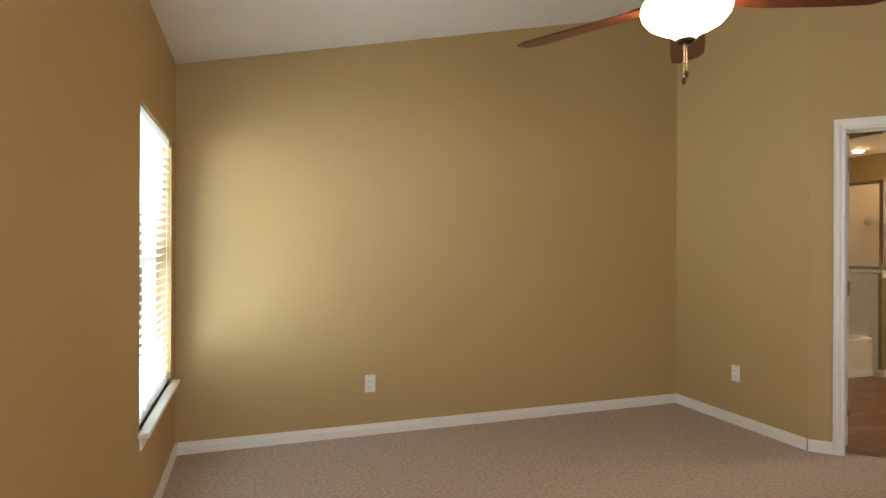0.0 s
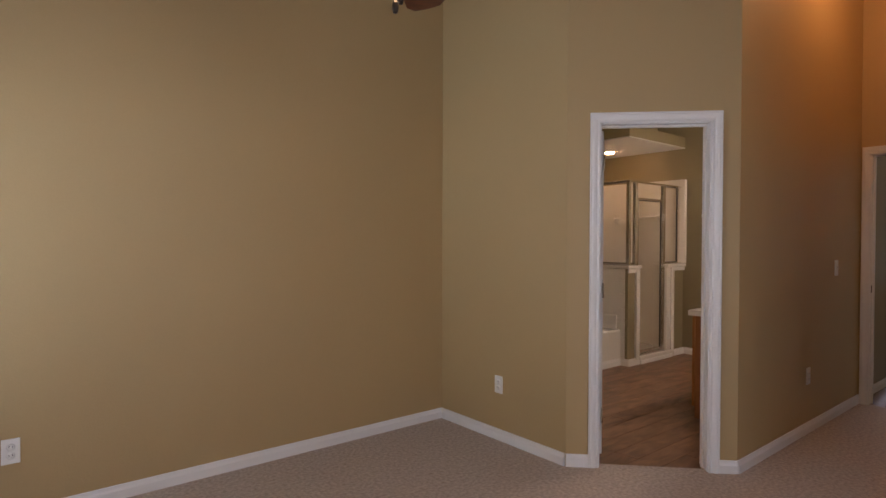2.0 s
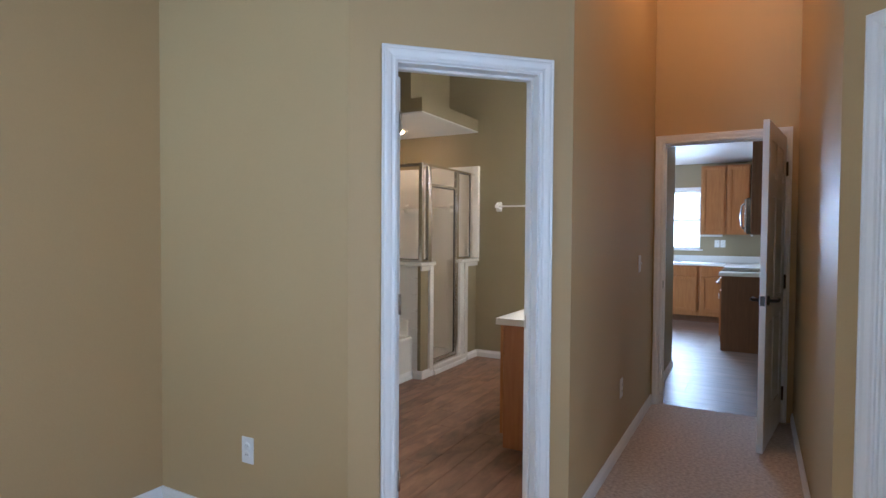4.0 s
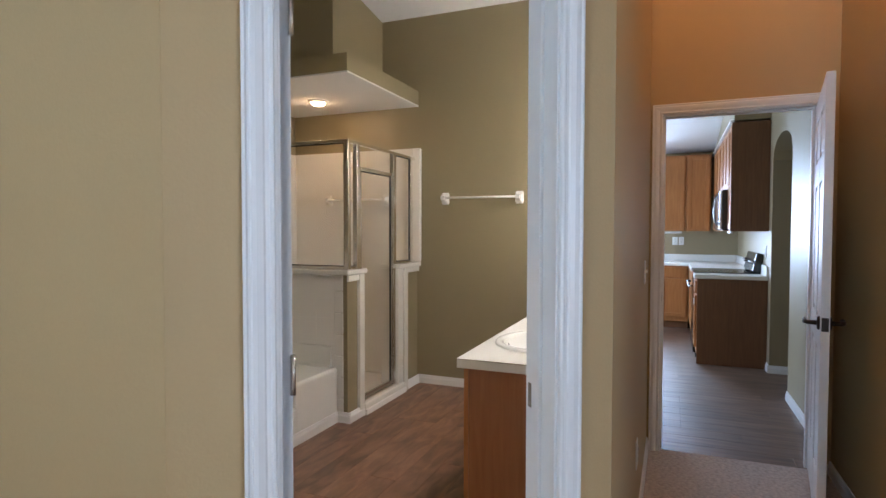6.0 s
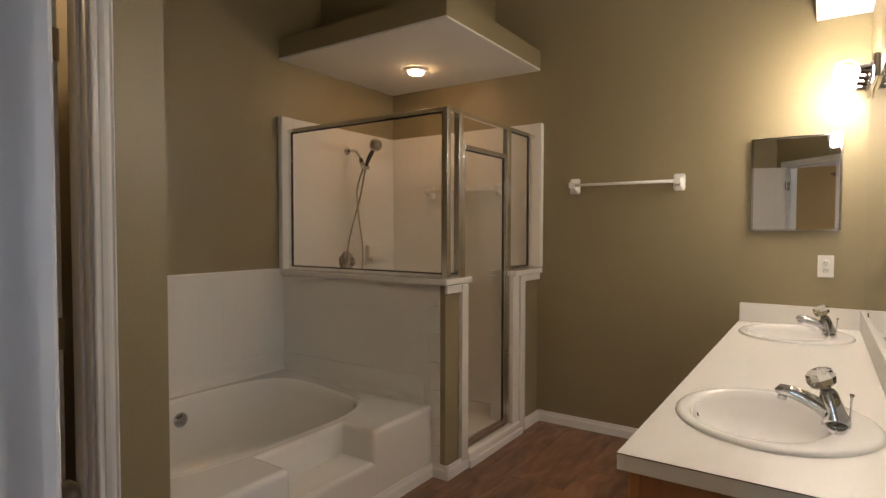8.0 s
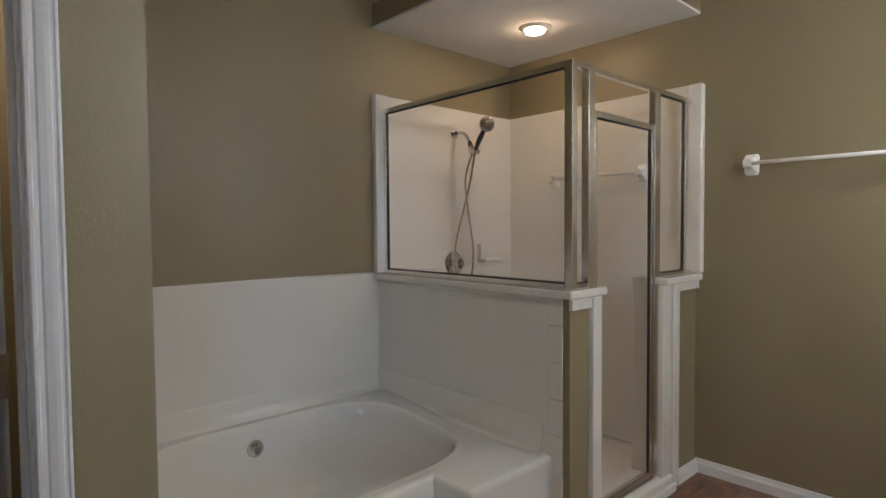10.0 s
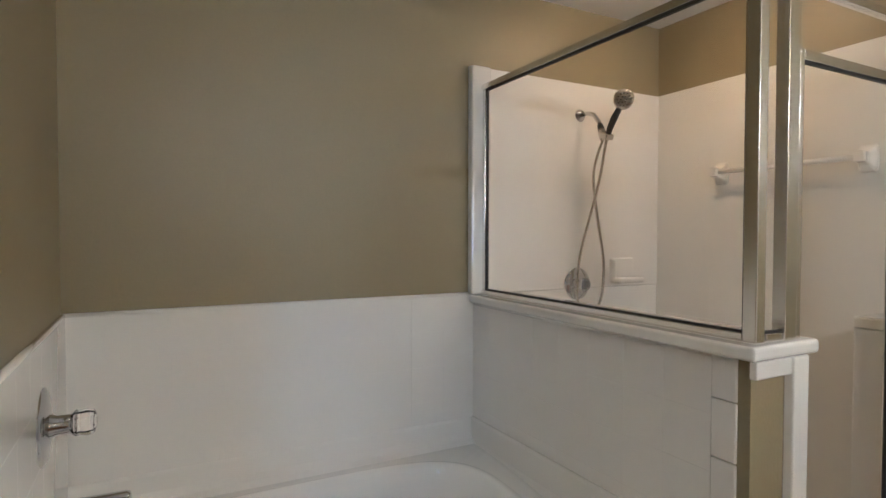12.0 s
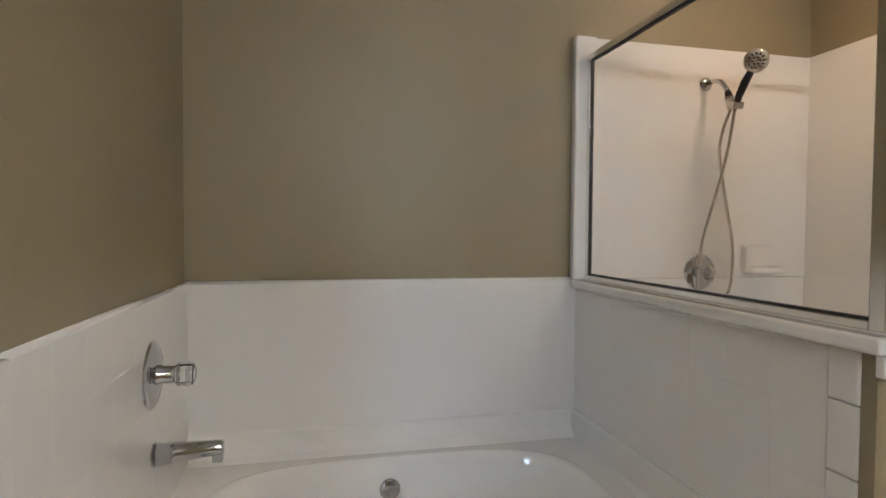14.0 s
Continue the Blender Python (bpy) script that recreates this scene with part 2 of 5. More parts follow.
def structure(name, bm, mat, label, category):
    return tagged(part(name, bm, mat), label, category, "", "structure")


def wall_with_holes(a0, a1, z0, z1, t0, t1, holes, along="x"):
    """A wall from a0 to a1, its thickness from t0 to t1, with holes (a, b, low, high)."""
    bm = bmesh.new()

    def bit(a, b, lo, hi):
        if b - a > 1e-4 and hi - lo > 1e-4:
            box(bm, *((a, b, t0, t1) if along == "x" else (t0, t1, a, b)), lo, hi)

    at = a0
    for a, b, lo, hi in sorted(holes):
        bit(at, a, z0, z1)
        bit(a, b, z0, lo)
        bit(a, b, hi, z1)
        at = b
    bit(at, a1, z0, z1)
    return bm


def molding(length, profile):
    """A straight moulding along x from its section of (y, z), y out of the wall."""
    bm = bmesh.new()
    a = [bm.verts.new((0, y, z)) for y, z in profile]
    b = [bm.verts.new((length, y, z)) for y, z in profile]
    n = len(a)
    for k in range(n):
        bm.faces.new((a[k], a[(k + 1) % n], b[(k + 1) % n], b[k]))
    bm.faces.new(a[::-1])
    bm.faces.new(b)
    bmesh.ops.recalc_face_normals(bm, faces=bm.faces)
    return bm


BASE = ((0, 0), (0.014, 0), (0.014, 0.046), (0.009, 0.058), (0.006, 0.074), (0, 0.074))


def frame2d(p, q):
    """The pose of a run on the floor from p to q: x along it, y to its left."""
    d = math.degrees(math.atan2(q[1] - p[1], q[0] - p[0]))
    return pose(p[0], p[1], 0, 0, 0, d), math.hypot(q[0] - p[0], q[1] - p[1])


def baseboard(p, q):
    """A skirting from p to q; the room lies to its left."""
    m, length = frame2d(p, q)
    ob = structure("baseboard", molding(length, BASE), TRIM_WHITE, "white painted wooden baseboard along the wall", "baseboard")
    ob.matrix_world = m
    return ob


CASING = ((0.0, 0.0), (0.0, 0.010), (0.003, 0.013), (0.008, 0.013), (0.011, 0.010), (0.018, 0.010), (0.022, 0.013), (0.034, 0.016), (0.042, 0.016), (0.045, 0.012), (0.049, 0.012), (0.053, 0.016), (0.058, 0.014), (0.058, 0.0))
REVEAL = 0.009                                     # the casing starts this far inside the opening


def casing(parent, w, h, side=1, face=0.0):
    """Moulded casing round an opening w wide and h high, on the face y = face, standing out towards -y (side 1) or +y."""
    def run(pts):
        bm = bmesh.new()
        rings = []
        for (x, z), (ox, oz) in pts:
            rings.append([bm.verts.new((x + ox * u, face - side * (v + 0.0032), z + oz * u)) for u, v in CASING])
        n = len(CASING)
        for a, b in zip(rings, rings[1:]):
            for k in range(n):
                bm.faces.new((a[k], a[(k + 1) % n], b[(k + 1) % n], b[k]))
        bm.faces.new(rings[0][::-1])
        bm.faces.new(rings[-1])
        bmesh.ops.recalc_face_normals(bm, faces=bm.faces)
        return bm
    a, b, c = REVEAL, w - REVEAL, h - REVEAL
    part("casing", run([((a, 0.0), (-1, 0)), ((a, c), (-1, 1))]), TRIM_WHITE, parent)
    part("casing", run([((a, c), (-1, 1)), ((b, c), (1, 1))]), TRIM_WHITE, parent)
    part("casing", run([((b, c), (1, 1)), ((b, 0.0), (1, 0))]), TRIM_WHITE, parent)


def door_frame(parent, w, h, depth, stop_at=0.06):
    """Jambs, head and stops that line an opening; the wall runs from y = 0 to y = depth."""
    e = 0.003
    for n, bm in (("jamb", block(0, 0.016, -e, depth + e, 0, h, 0.001)), ("jamb", block(w - 0.016, w, -e, depth + e, 0, h, 0.001)), ("head_jamb", block(0.016, w - 0.016, -e, depth + e, h - 0.016, h, 0.001))):
        part(n, bm, TRIM_WHITE, parent)
    for n, bm in (("door_stop", block(0.016, 0.027, stop_at - 0.032, stop_at, 0, h - 0.016, 0.002)), ("door_stop", block(w - 0.027, w - 0.016, stop_at - 0.032, stop_at, 0, h - 0.016, 0.002)), ("door_stop", block(0.027, w - 0.027, stop_at - 0.032, stop_at, h - 0.027, h - 0.016, 0.002))):
        part(n, bm, TRIM_WHITE, parent)


def panel_leaf(parent, w, h, t=0.035):
    """A six-panel leaf: x from the hinge, y its thickness. Stiles, rails and raised panels."""
    core = block(0.0, w, 0.008, t - 0.008, 0, h)
    bm = core
    st = 0.11 * w / 0.76
    mid = 0.10 * w / 0.76
    rows = ((0.22, 0.80), (0.93, 1.57), (1.69, h - 0.11))
    xs = ((st, (w - mid) / 2), ((w + mid) / 2, w - st))
    rails = ((0, 0.22), (0.80, 0.93), (1.57, 1.69), (h - 0.11, h))
    bits = [block(0, st, 0, t, 0, h, 0.002), block(w - st, w, 0, t, 0, h, 0.002), block((w - mid) / 2, (w + mid) / 2, 0, t, 0, h, 0.002)]
    for lo, hi in rails:
        for a, b in xs:
            bits.append(block(a, b, 0.0005, t - 0.0005, lo, hi, 0.002))
    leaf = part("leaf", merge(bm, *bits), TRIM_WHITE, parent)
    for lo, hi in rows:
        for a, b in xs:
            part("panel", block(a + 0.022, b - 0.022, 0.003, t - 0.003, lo + 0.022, hi - 0.022, 0.006), TRIM_WHITE, leaf)
    return leaf


def hinge(parent, x, y, z):
    hg = part("hinge", block(x - 0.003, x + 0.003, y - 0.016, y + 0.016, z - 0.045, z + 0.045, 0.001), NICKEL, parent, "brushed nickel door hinge")
    part("knuckle", tube([(x, y + 0.02, z - 0.045), (x, y + 0.02, z + 0.045)], 0.006, 10), NICKEL, hg)
    return hg


def outlet(m, label, group="wall outlets"):
    """A receptacle with its plate; local y points out of the wall."""
    ob = thing("wall_outlet", m, label, "outlet", group)
    part("plate", block(-0.036, 0.036, 0, 0.006, -0.059, 0.059, 0.003), PLASTIC, ob)
    for z in (-0.02, 0.02):
        soc = part("socket", moved(lathe([(0, 0.009), (0.0155, 0.009), (0.017, 0.007), (0.017, 0.005)], 20), pose(0, 0, z, -90, 0, 0)), PLASTIC, ob)
        part("slot", block(-0.0075, -0.005, 0.0088, 0.0096, z - 0.002, z + 0.007), SLOT, soc)
        part("slot", block(0.005, 0.0075, 0.0088, 0.0096, z - 0.002, z + 0.007), SLOT, soc)
    part("screw", moved(lathe([(0, 0.0075), (0.003, 0.007), (0.003, 0.005)], 10), pose(0, 0, 0, -90, 0, 0)), PLASTIC, ob)
    return ob


def switch(m, label):
    ob = thing("light_switch", m, label, "light switch")
    part("plate", block(-0.036, 0.036, 0, 0.006, -0.059, 0.059, 0.003), PLASTIC, ob)
    part("toggle", block(-0.005, 0.005, 0.004, 0.018, -0.004, 0.012, 0.002), PLASTIC, ob)
    for z in (-0.03, 0.03):
        part("screw", moved(lathe([(0, 0.0075), (0.003, 0.007), (0.003, 0.005)], 10), pose(0, 0, z, -90, 0, 0)), PLASTIC, ob)
    return ob


# ---- structure: bedroom and hall ----
TOP = 4.4
S2 = math.sqrt(0.5)
DIAG_A, DIAG_B = (3.742, 2.878), (4.430, 2.190)   # face of the slanted wall with the bathroom door
DM, DL = frame2d(DIAG_A, DIAG_B)                   # x along the wall, y into the bathroom
DOOR_S0, DOOR_S1, DOOR_H = 0.178, 0.822, 2.038
NORTH, WEST, EAST = 4.05, -0.055, 3.742
HALL_L, HALL_R, HALL_E = 2.190, 1.225, 6.685
WIN = (2.90, 3.86, 0.50, 1.90)                     # bedroom window: y0, y1, z0, z1

structure("floor_bedroom", extrude_outline(((WEST, -1.6), (4.445, -1.6), (4.445, HALL_R), (HALL_E + 0.03, HALL_R), (HALL_E + 0.03, HALL_L), (4.430, HALL_L), (4.444, 2.234), (3.814, 2.894), (EAST, 2.878), (EAST, NORTH), (WEST, NORTH)), -0.06, 0.0), CARPET, "beige cut-pile carpet on the bedroom and hall floor", "carpet")
structure("wall_north", wall_with_holes(WEST - 0.15, EAST + 0.12, -0.06, TOP, NORTH, NORTH + 0.12, []), TAN, "tan painted bedroom wall", "wall")
structure("wall_west", wall_with_holes(-1.75, NORTH, -0.06, TOP, WEST - 0.15, WEST, [(WIN[0], WIN[1], WIN[2], WIN[3])], "y"), TAN, "tan painted bedroom wall with a window", "wall")
structure("wall_south", wall_with_holes(WEST, 4.445, -0.06, TOP, -1.75, -1.60, [(0.7, 2.5, 0.7, 2.1)]), TAN, "tan painted bedroom wall with a window", "wall")
bm = wall_with_holes(DIAG_A[1] + 0.001, NORTH, -0.06, TOP, EAST, EAST + 0.055, [], "y")
structure("wall_east", bm, TAN, "tan painted short bedroom wall", "wall")
ob = structure("wall_diagonal", wall_with_holes(0, DL, -0.06, TOP, 0, 0.058, [(DOOR_S0, DOOR_S1, -0.06, DOOR_H)]), TAN, "tan painted slanted wall round the bathroom door", "wall")
ob.matrix_world = DM
structure("wall_hall_north", wall_with_holes(4.430, 6.79, -0.06, TOP, HALL_L, HALL_L + 0.058, []), TAN, "tan painted hall wall", "wall")
structure("wall_hall_end", wall_with_holes(HALL_R - 0.12, HALL_L, -0.06, TOP, HALL_E, HALL_E + 0.11, [(1.314, 2.129, -0.06, 2.064)], "y"), TAN, "tan painted hall end wall above the door", "wall")
structure("wall_hall_south", wall_with_holes(4.445, 6.685, -0.06, TOP, HALL_R - 0.12, HALL_R, []), TAN, "tan painted hall wall", "wall")
CM, CL = frame2d((3.52, 0.30), (4.445, 1.225))     # slanted wall with the closet door, room to its left
ob = structure("wall_closet", wall_with_holes(0, CL, -0.06, TOP, -0.115, 0, [(0.331, 1.169, -0.06, 2.039)]), TAN, "tan painted slanted wall round the closet door", "wall")
ob.matrix_world = CM
structure("wall_southeast", wall_with_holes(-1.6, 0.30, -0.06, TOP, 3.52, 3.64, [], "y"), TAN, "tan painted bedroom wall", "wall")
# vaulted ceiling
bm = bmesh.new()
z_at = lambda x: 2.405 + 0.222 * (x - WEST)
vs = [bm.verts.new(p) for p in ((WEST - 0.15, -1.75, z_at(WEST - 0.15)), (6.8, -1.75, z_at(6.8)), (6.8, 4.2, z_at(6.8)), (WEST - 0.15, 4.2, z_at(WEST - 0.15)))]
ws = [bm.verts.new(v.co + Vector((0, 0, 0.12))) for v in vs]
bm.faces.new(vs), bm.faces.new(ws[::-1])
for k in range(4):
    bm.faces.new((vs[k], vs[(k + 1) % 4], ws[(k + 1) % 4], ws[k]))
bmesh.ops.recalc_face_normals(bm, faces=bm.faces)
structure("ceiling", bm, CEILING_WHITE, "white textured sloping ceiling", "ceiling")

# baseboards of bedroom and hall
baseboard((EAST - 0.014, NORTH), (WEST + 0.014, NORTH))
baseboard((WEST, NORTH), (WEST, -1.6))
baseboard((EAST, 2.884), (EAST, NORTH))
dp = lambda s, v=0.0: tuple((DM @ Vector((s, v, 0)))[:2])
baseboard(dp(DOOR_S0 - 0.049), dp(0.0))
baseboard(dp(DL), dp(DOOR_S1 + 0.049))
baseboard((HALL_E, HALL_L), (4.430, HALL_L))
baseboard((4.445, HALL_R), (HALL_E, HALL_R))
cp = lambda s: tuple((CM @ Vector((s, 0, 0)))[:2])
baseboard(cp(1.169 + 0.049), cp(CL))

# ---- structure: bathroom ----
BW, BE, BN, BS = 3.862, 7.530, 5.450, 2.310
TUB_W, TUB_F, PART_W = 4.852, 4.235, 6.370
V = 0.062                                          # bath half of the walls shared with bedroom and hall
bd = lambda s, v: tuple((DM @ Vector((s, v, 0)))[:2])
structure("wall_bath_west", wall_with_holes(2.93, 5.6, -0.06, TOP, EAST + V, BW, [], "y"), OLIVE, "olive green painted bathroom wall", "wall")
ob = structure("wall_bath_diagonal", wall_with_holes(-0.02, DL + 0.02, -0.06, TOP, V, 0.12, [(DOOR_S0, DOOR_S1, -0.06, DOOR_H)]), OLIVE, "olive green painted slanted bathroom wall", "wall")
ob.matrix_world = DM
structure("wall_bath_south", wall_with_holes(4.40, BE, -0.06, TOP, HALL_L + V, BS, []), OLIVE, "olive green painted bathroom wall behind the vanity", "wall")
structure("wall_bath_east", wall_with_holes(HALL_L + V, BN + 0.12, -0.06, TOP, BE, BE + 0.12, [], "y"), OLIVE, "olive green painted bathroom wall", "wall")
structure("wall_bath_north", wall_with_holes(BW, BE, -0.06, TOP, BN, BN + 0.12, []), OLIVE, "olive green painted bathroom wall above the tub", "wall")
structure("wall_tub_west", wall_with_holes(4.15, BN, -0.06, TOP, 4.75, TUB_W, [], "y"), OLIVE, "olive green painted wall at the tub's end", "wall")
structure("wall_toilet_room", wall_with_holes(BW, 4.75, -0.06, TOP, 4.15, 4.25, [(3.941, 4.649, -0.06, 2.039)]), OLIVE, "olive green painted wall with a door opening", "wall")
bm = block(BW - 0.06, BE + 0.12, BS - 0.06, BN + 0.12, 4.10, 4.20)
for v in bm.verts:
    v.co.z += 0.12 * (4.45 - v.co.y)
structure("ceiling_bath", bm, CEILING_WHITE, "white textured bathroom ceiling", "ceiling")
# dropped soffits: olive sides over a white underside
structure("soffit_shower", block(6.36, BE, 4.138, BN, 2.452, 2.575), OLIVE, "olive sided soffit over the shower", "soffit")
structure("ceiling_soffit_shower", block(6.36, BE, 4.138, BN, 2.440, 2.4515), CEILING_WHITE, "white textured underside of the shower soffit", "ceiling")
structure("column_shower", block(6.73, BE, 4.495, BN, 2.575, 4.14), OLIVE, "olive painted chase above the shower soffit", "wall")
structure("soffit_vanity", block(5.0, BE, BS, 2.548, 2.462, 2.585), OLIVE, "olive sided soffit over the vanity", "soffit")
structure("ceiling_soffit_vanity", block(5.0, BE, BS, 2.548, 2.450, 2.4615), CEILING_WHITE, "white underside of the vanity soffit", "ceiling")
structure("subfloor_bath", extrude_outline((bd(-0.1, 0.01), bd(DL + 0.1, 0.01), (4.45, BS - 0.06), (BE + 0.05, BS - 0.06), (BE + 0.05, BN + 0.05), (BW - 0.05, BN + 0.05), (BW - 0.05, 2.85)), -0.08, -0.010), SLOT, "dark joints under the vinyl planks", "floor")
baseboard((BE, 2.905), (BE, 4.138))
baseboard((BE - 0.014, 4.138), (7.29, 4.138))
baseboard((6.570, 4.138), (6.358, 4.138))
baseboard((6.371, 4.124), (6.371, 4.234))
baseboard((TUB_W, 4.15), (4.72, 4.15))

# ---- structure: kitchen ----
KE, KS = 12.02, 1.187
structure("wall_kitchen_entry", wall_with_holes(6.795, 8.08, -0.06, TOP, 2.20, 2.30, []), KITCHEN_PAINT, "olive painted wall beside the kitchen entry", "wall")
arch = bmesh.new()
N = 20
pts = [(8.18 + 0.92 * k / N, 2.02 + 0.19 * math.sqrt(max(0.0, 1 - (2 * k / N - 1) ** 2))) for k in range(N + 1)]
lo = [[arch.verts.new((x, y, z)) for y in (1.00, KS)] for x, z in pts]
hi = [[arch.verts.new((x, y, 2.30)) for y in (1.00, KS)] for x, z in pts]
for k in range(N):
    arch.faces.new((lo[k][0], lo[k + 1][0], lo[k + 1][1], lo[k][1]))
    arch.faces.new((lo[k][1], lo[k + 1][1], hi[k + 1][1], hi[k][1]))
    arch.faces.new((lo[k][0], hi[k][0], hi[k + 1][0], lo[k + 1][0]))
bm = bmesh.new()
box(bm, 6.795, 8.18, 1.00, KS, -0.06, TOP), box(bm, 9.10, KE, 1.00, KS, -0.06, TOP), box(bm, 8.18, 9.10, 1.00, KS, 2.30, TOP)
structure("wall_kitchen_south", merge(bm, arch), KITCHEN_PAINT, "painted kitchen wall with an arched opening", "wall")
structure("wall_kitchen_east", wall_with_holes(1.0, 5.3, -0.06, TOP, KE, KE + 0.12, [(2.26, 3.55, 1.11, 2.06)], "y"), KITCHEN_PAINT, "painted kitchen wall with a window", "wall")
structure("wall_kitchen_north", wall_with_holes(8.08, KE, -0.06, TOP, 5.2, 5.3, [(8.8, 10.6, 0.1, 2.1)]), KITCHEN_PAINT, "painted kitchen wall", "wall")
structure("wall_kitchen_west", wall_with_holes(2.30, 5.3, -0.06, TOP, 7.98, 8.08, [], "y"), KITCHEN_PAINT, "painted kitchen wall", "wall")
structure("wall_far_room", wall_with_holes(6.795, KE, -0.06, TOP, -0.7, -0.6, []), KITCHEN_PAINT, "painted wall beyond the arch", "wall")
structure("subfloor_kitchen", merge(block(6.70, 8.0, -0.6, 2.24, -0.08, -0.010), block(8.0, KE, -0.6, 5.25, -0.08, -0.010)), SLOT, "dark joints under the kitchen planks", "floor")
bm = bmesh.new()
box(bm, 6.80, KE + 0.1, -0.7, 5.3, 2.50, 2.62)
for v in bm.verts:
    v.co.z += 0.16 * (KE - v.co.x)
structure("ceiling_kitchen", bm, CEILING_WHITE, "white sloping kitchen ceiling", "ceiling")
baseboard((8.08, 2.20), (6.80, 2.20))
baseboard((6.80, KS), (8.18, KS))
baseboard((9.10, KS), (9.24, KS))
baseboard((9.10, 1.0), (9.10, KS + 0.014))

# ---- doors, windows ----
ob = thing("door_1", DM @ pose(DOOR_S0, 0, 0), "white bathroom doorway with moulded casing, its six-panel door open", "door", "", "structure")
W1 = DOOR_S1 - DOOR_S0
door_frame(ob, W1, DOOR_H, 0.12, 0.082)
casing(ob, W1, DOOR_H, 1, 0.0)
casing(ob, W1, DOOR_H, -1, 0.12)
part("strike_plate", block(W1 - 0.0175, W1 - 0.0155, 0.086, 0.112, 0.915, 0.975, 0.0005), NICKEL, ob, "brushed nickel strike plate")
for z in (0.25, 1.03, 1.82):
    part("hinge", block(0.0155, 0.018, 0.084, 0.116, z - 0.045, z + 0.045, 0.0008), NICKEL, ob, "brushed nickel hinge leaf")
lm = thing("bathroom_door", DM @ pose(0.243, 0.188, 0.012, 0, 0, 117), "white six-panel bathroom door standing wide open", "door")
panel_leaf(lm, W1 - 0.036, 2.005)
kn = part("door_knob", moved(lathe([(0, 0.055), (0.018, 0.052), (0.026, 0.040), (0.022, 0.028), (0.011, 0.02), (0.011, 0.008), (0.03, 0.006), (0.03, 0)], 20), pose(W1 - 0.09, 0.0, 0.95, 90, 0, 0)), BRONZE, lm, "dark bronze door knob")
for z in (0.24, 1.02, 1.81):
    part("hinge", tube([(-0.006, 0.004, z - 0.045), (-0.006, 0.004, z + 0.045)], 0.006, 10), NICKEL, lm, "brushed nickel hinge")

ob = thing("door_2", Matrix.Translation((HALL_E, 2.129, 0)) @ pose(0, 0, 0, 0, 0, -90), "white doorway from hall to kitchen with moulded casing", "door", "", "structure")
W2 = 2.129 - 1.314
door_frame(ob, W2, 2.064, 0.11, 0.075)
casing(ob, W2, 2.064, 1, 0.0)
casing(ob, W2, 2.064, -1, 0.11)
part("strike_plate", block(0.0155, 0.0175, 0.008, 0.034, 0.92, 0.98, 0.0005), BRONZE, ob, "dark bronze strike plate")
ang = math.degrees(math.atan2(0.119, -0.768))
lm = thing("hall_door", pose(6.668, 1.336, 0.015, 0, 0, ang), "white six-panel door with dark lever handles, open into the hall", "door")
panel_leaf(lm, 0.777, 2.025)
for y, s in ((0.0, -1), (0.035, 1)):
    lever = part("lever_handle", moved(lathe([(0, 0.012), (0.028, 0.010), (0.031, 0.004), (0.031, 0)], 24), pose(0.717, y, 0.93, 90 if s < 0 else -90, 0, 0)), BRONZE, lm, "dark bronze lever handle")
    part("lever", tube([(0.717, y + s * 0.008, 0.93), (0.717, y + s * 0.045, 0.93), (0.704, y + s * 0.055, 0.931), (0.652, y + s * 0.056, 0.936), (0.607, y + s * 0.052, 0.930)], 0.009, 10, [0.011, 0.010, 0.010, 0.008, 0.006]), BRONZE, lever)
part("latch_plate", block(0.776, 0.7785, 0.004, 0.031, 0.90, 0.96, 0.0005), BRONZE, lm, "dark bronze latch plate")
for z in (0.20, 1.0, 1.80):
    part("hinge", tube([(-0.006, 0.041, z - 0.05), (-0.006, 0.041, z + 0.05)], 0.008, 10), BRONZE, lm, "dark bronze hinge")

ob = thing("door_3", CM @ pose(1.169, 0, 0, 0, 0, 180), "white closet doorway with moulded casing and closed door", "door", "", "structure")
door_frame(ob, 0.838, 2.039, 0.115, 0.04)
casing(ob, 0.838, 2.039, 1, 0.0)
lf = thing("closet_door", CM @ pose(1.151, -0.045, 0.012, 0, 0, 180), "white six-panel closet door, closed", "door")
panel_leaf(lf, 0.802, 2.005)

ob = thing("door_4", pose(3.941, 4.15, 0), "white doorway to the toilet room with moulded casing", "door", "", "structure")
door_frame(ob, 0.708, 2.039, 0.10, 0.06)
casing(ob, 0.708, 2.039, 1, 0.0)
lm = thing("toilet_room_door", pose(4.612, 4.262, 0.012, 0, 0, 100), "white six-panel door standing open into the toilet room", "door")
panel_leaf(lm, 0.62, 1.985)
for z in (0.22, 1.03, 1.83):
    hinge(lm, 0.000, 0.012, z)
structure("wall_toilet_north", wall_with_holes(BW, 4.75, -0.06, TOP, 5.38, 5.44, []), OLIVE, "olive green painted toilet room wall", "wall")


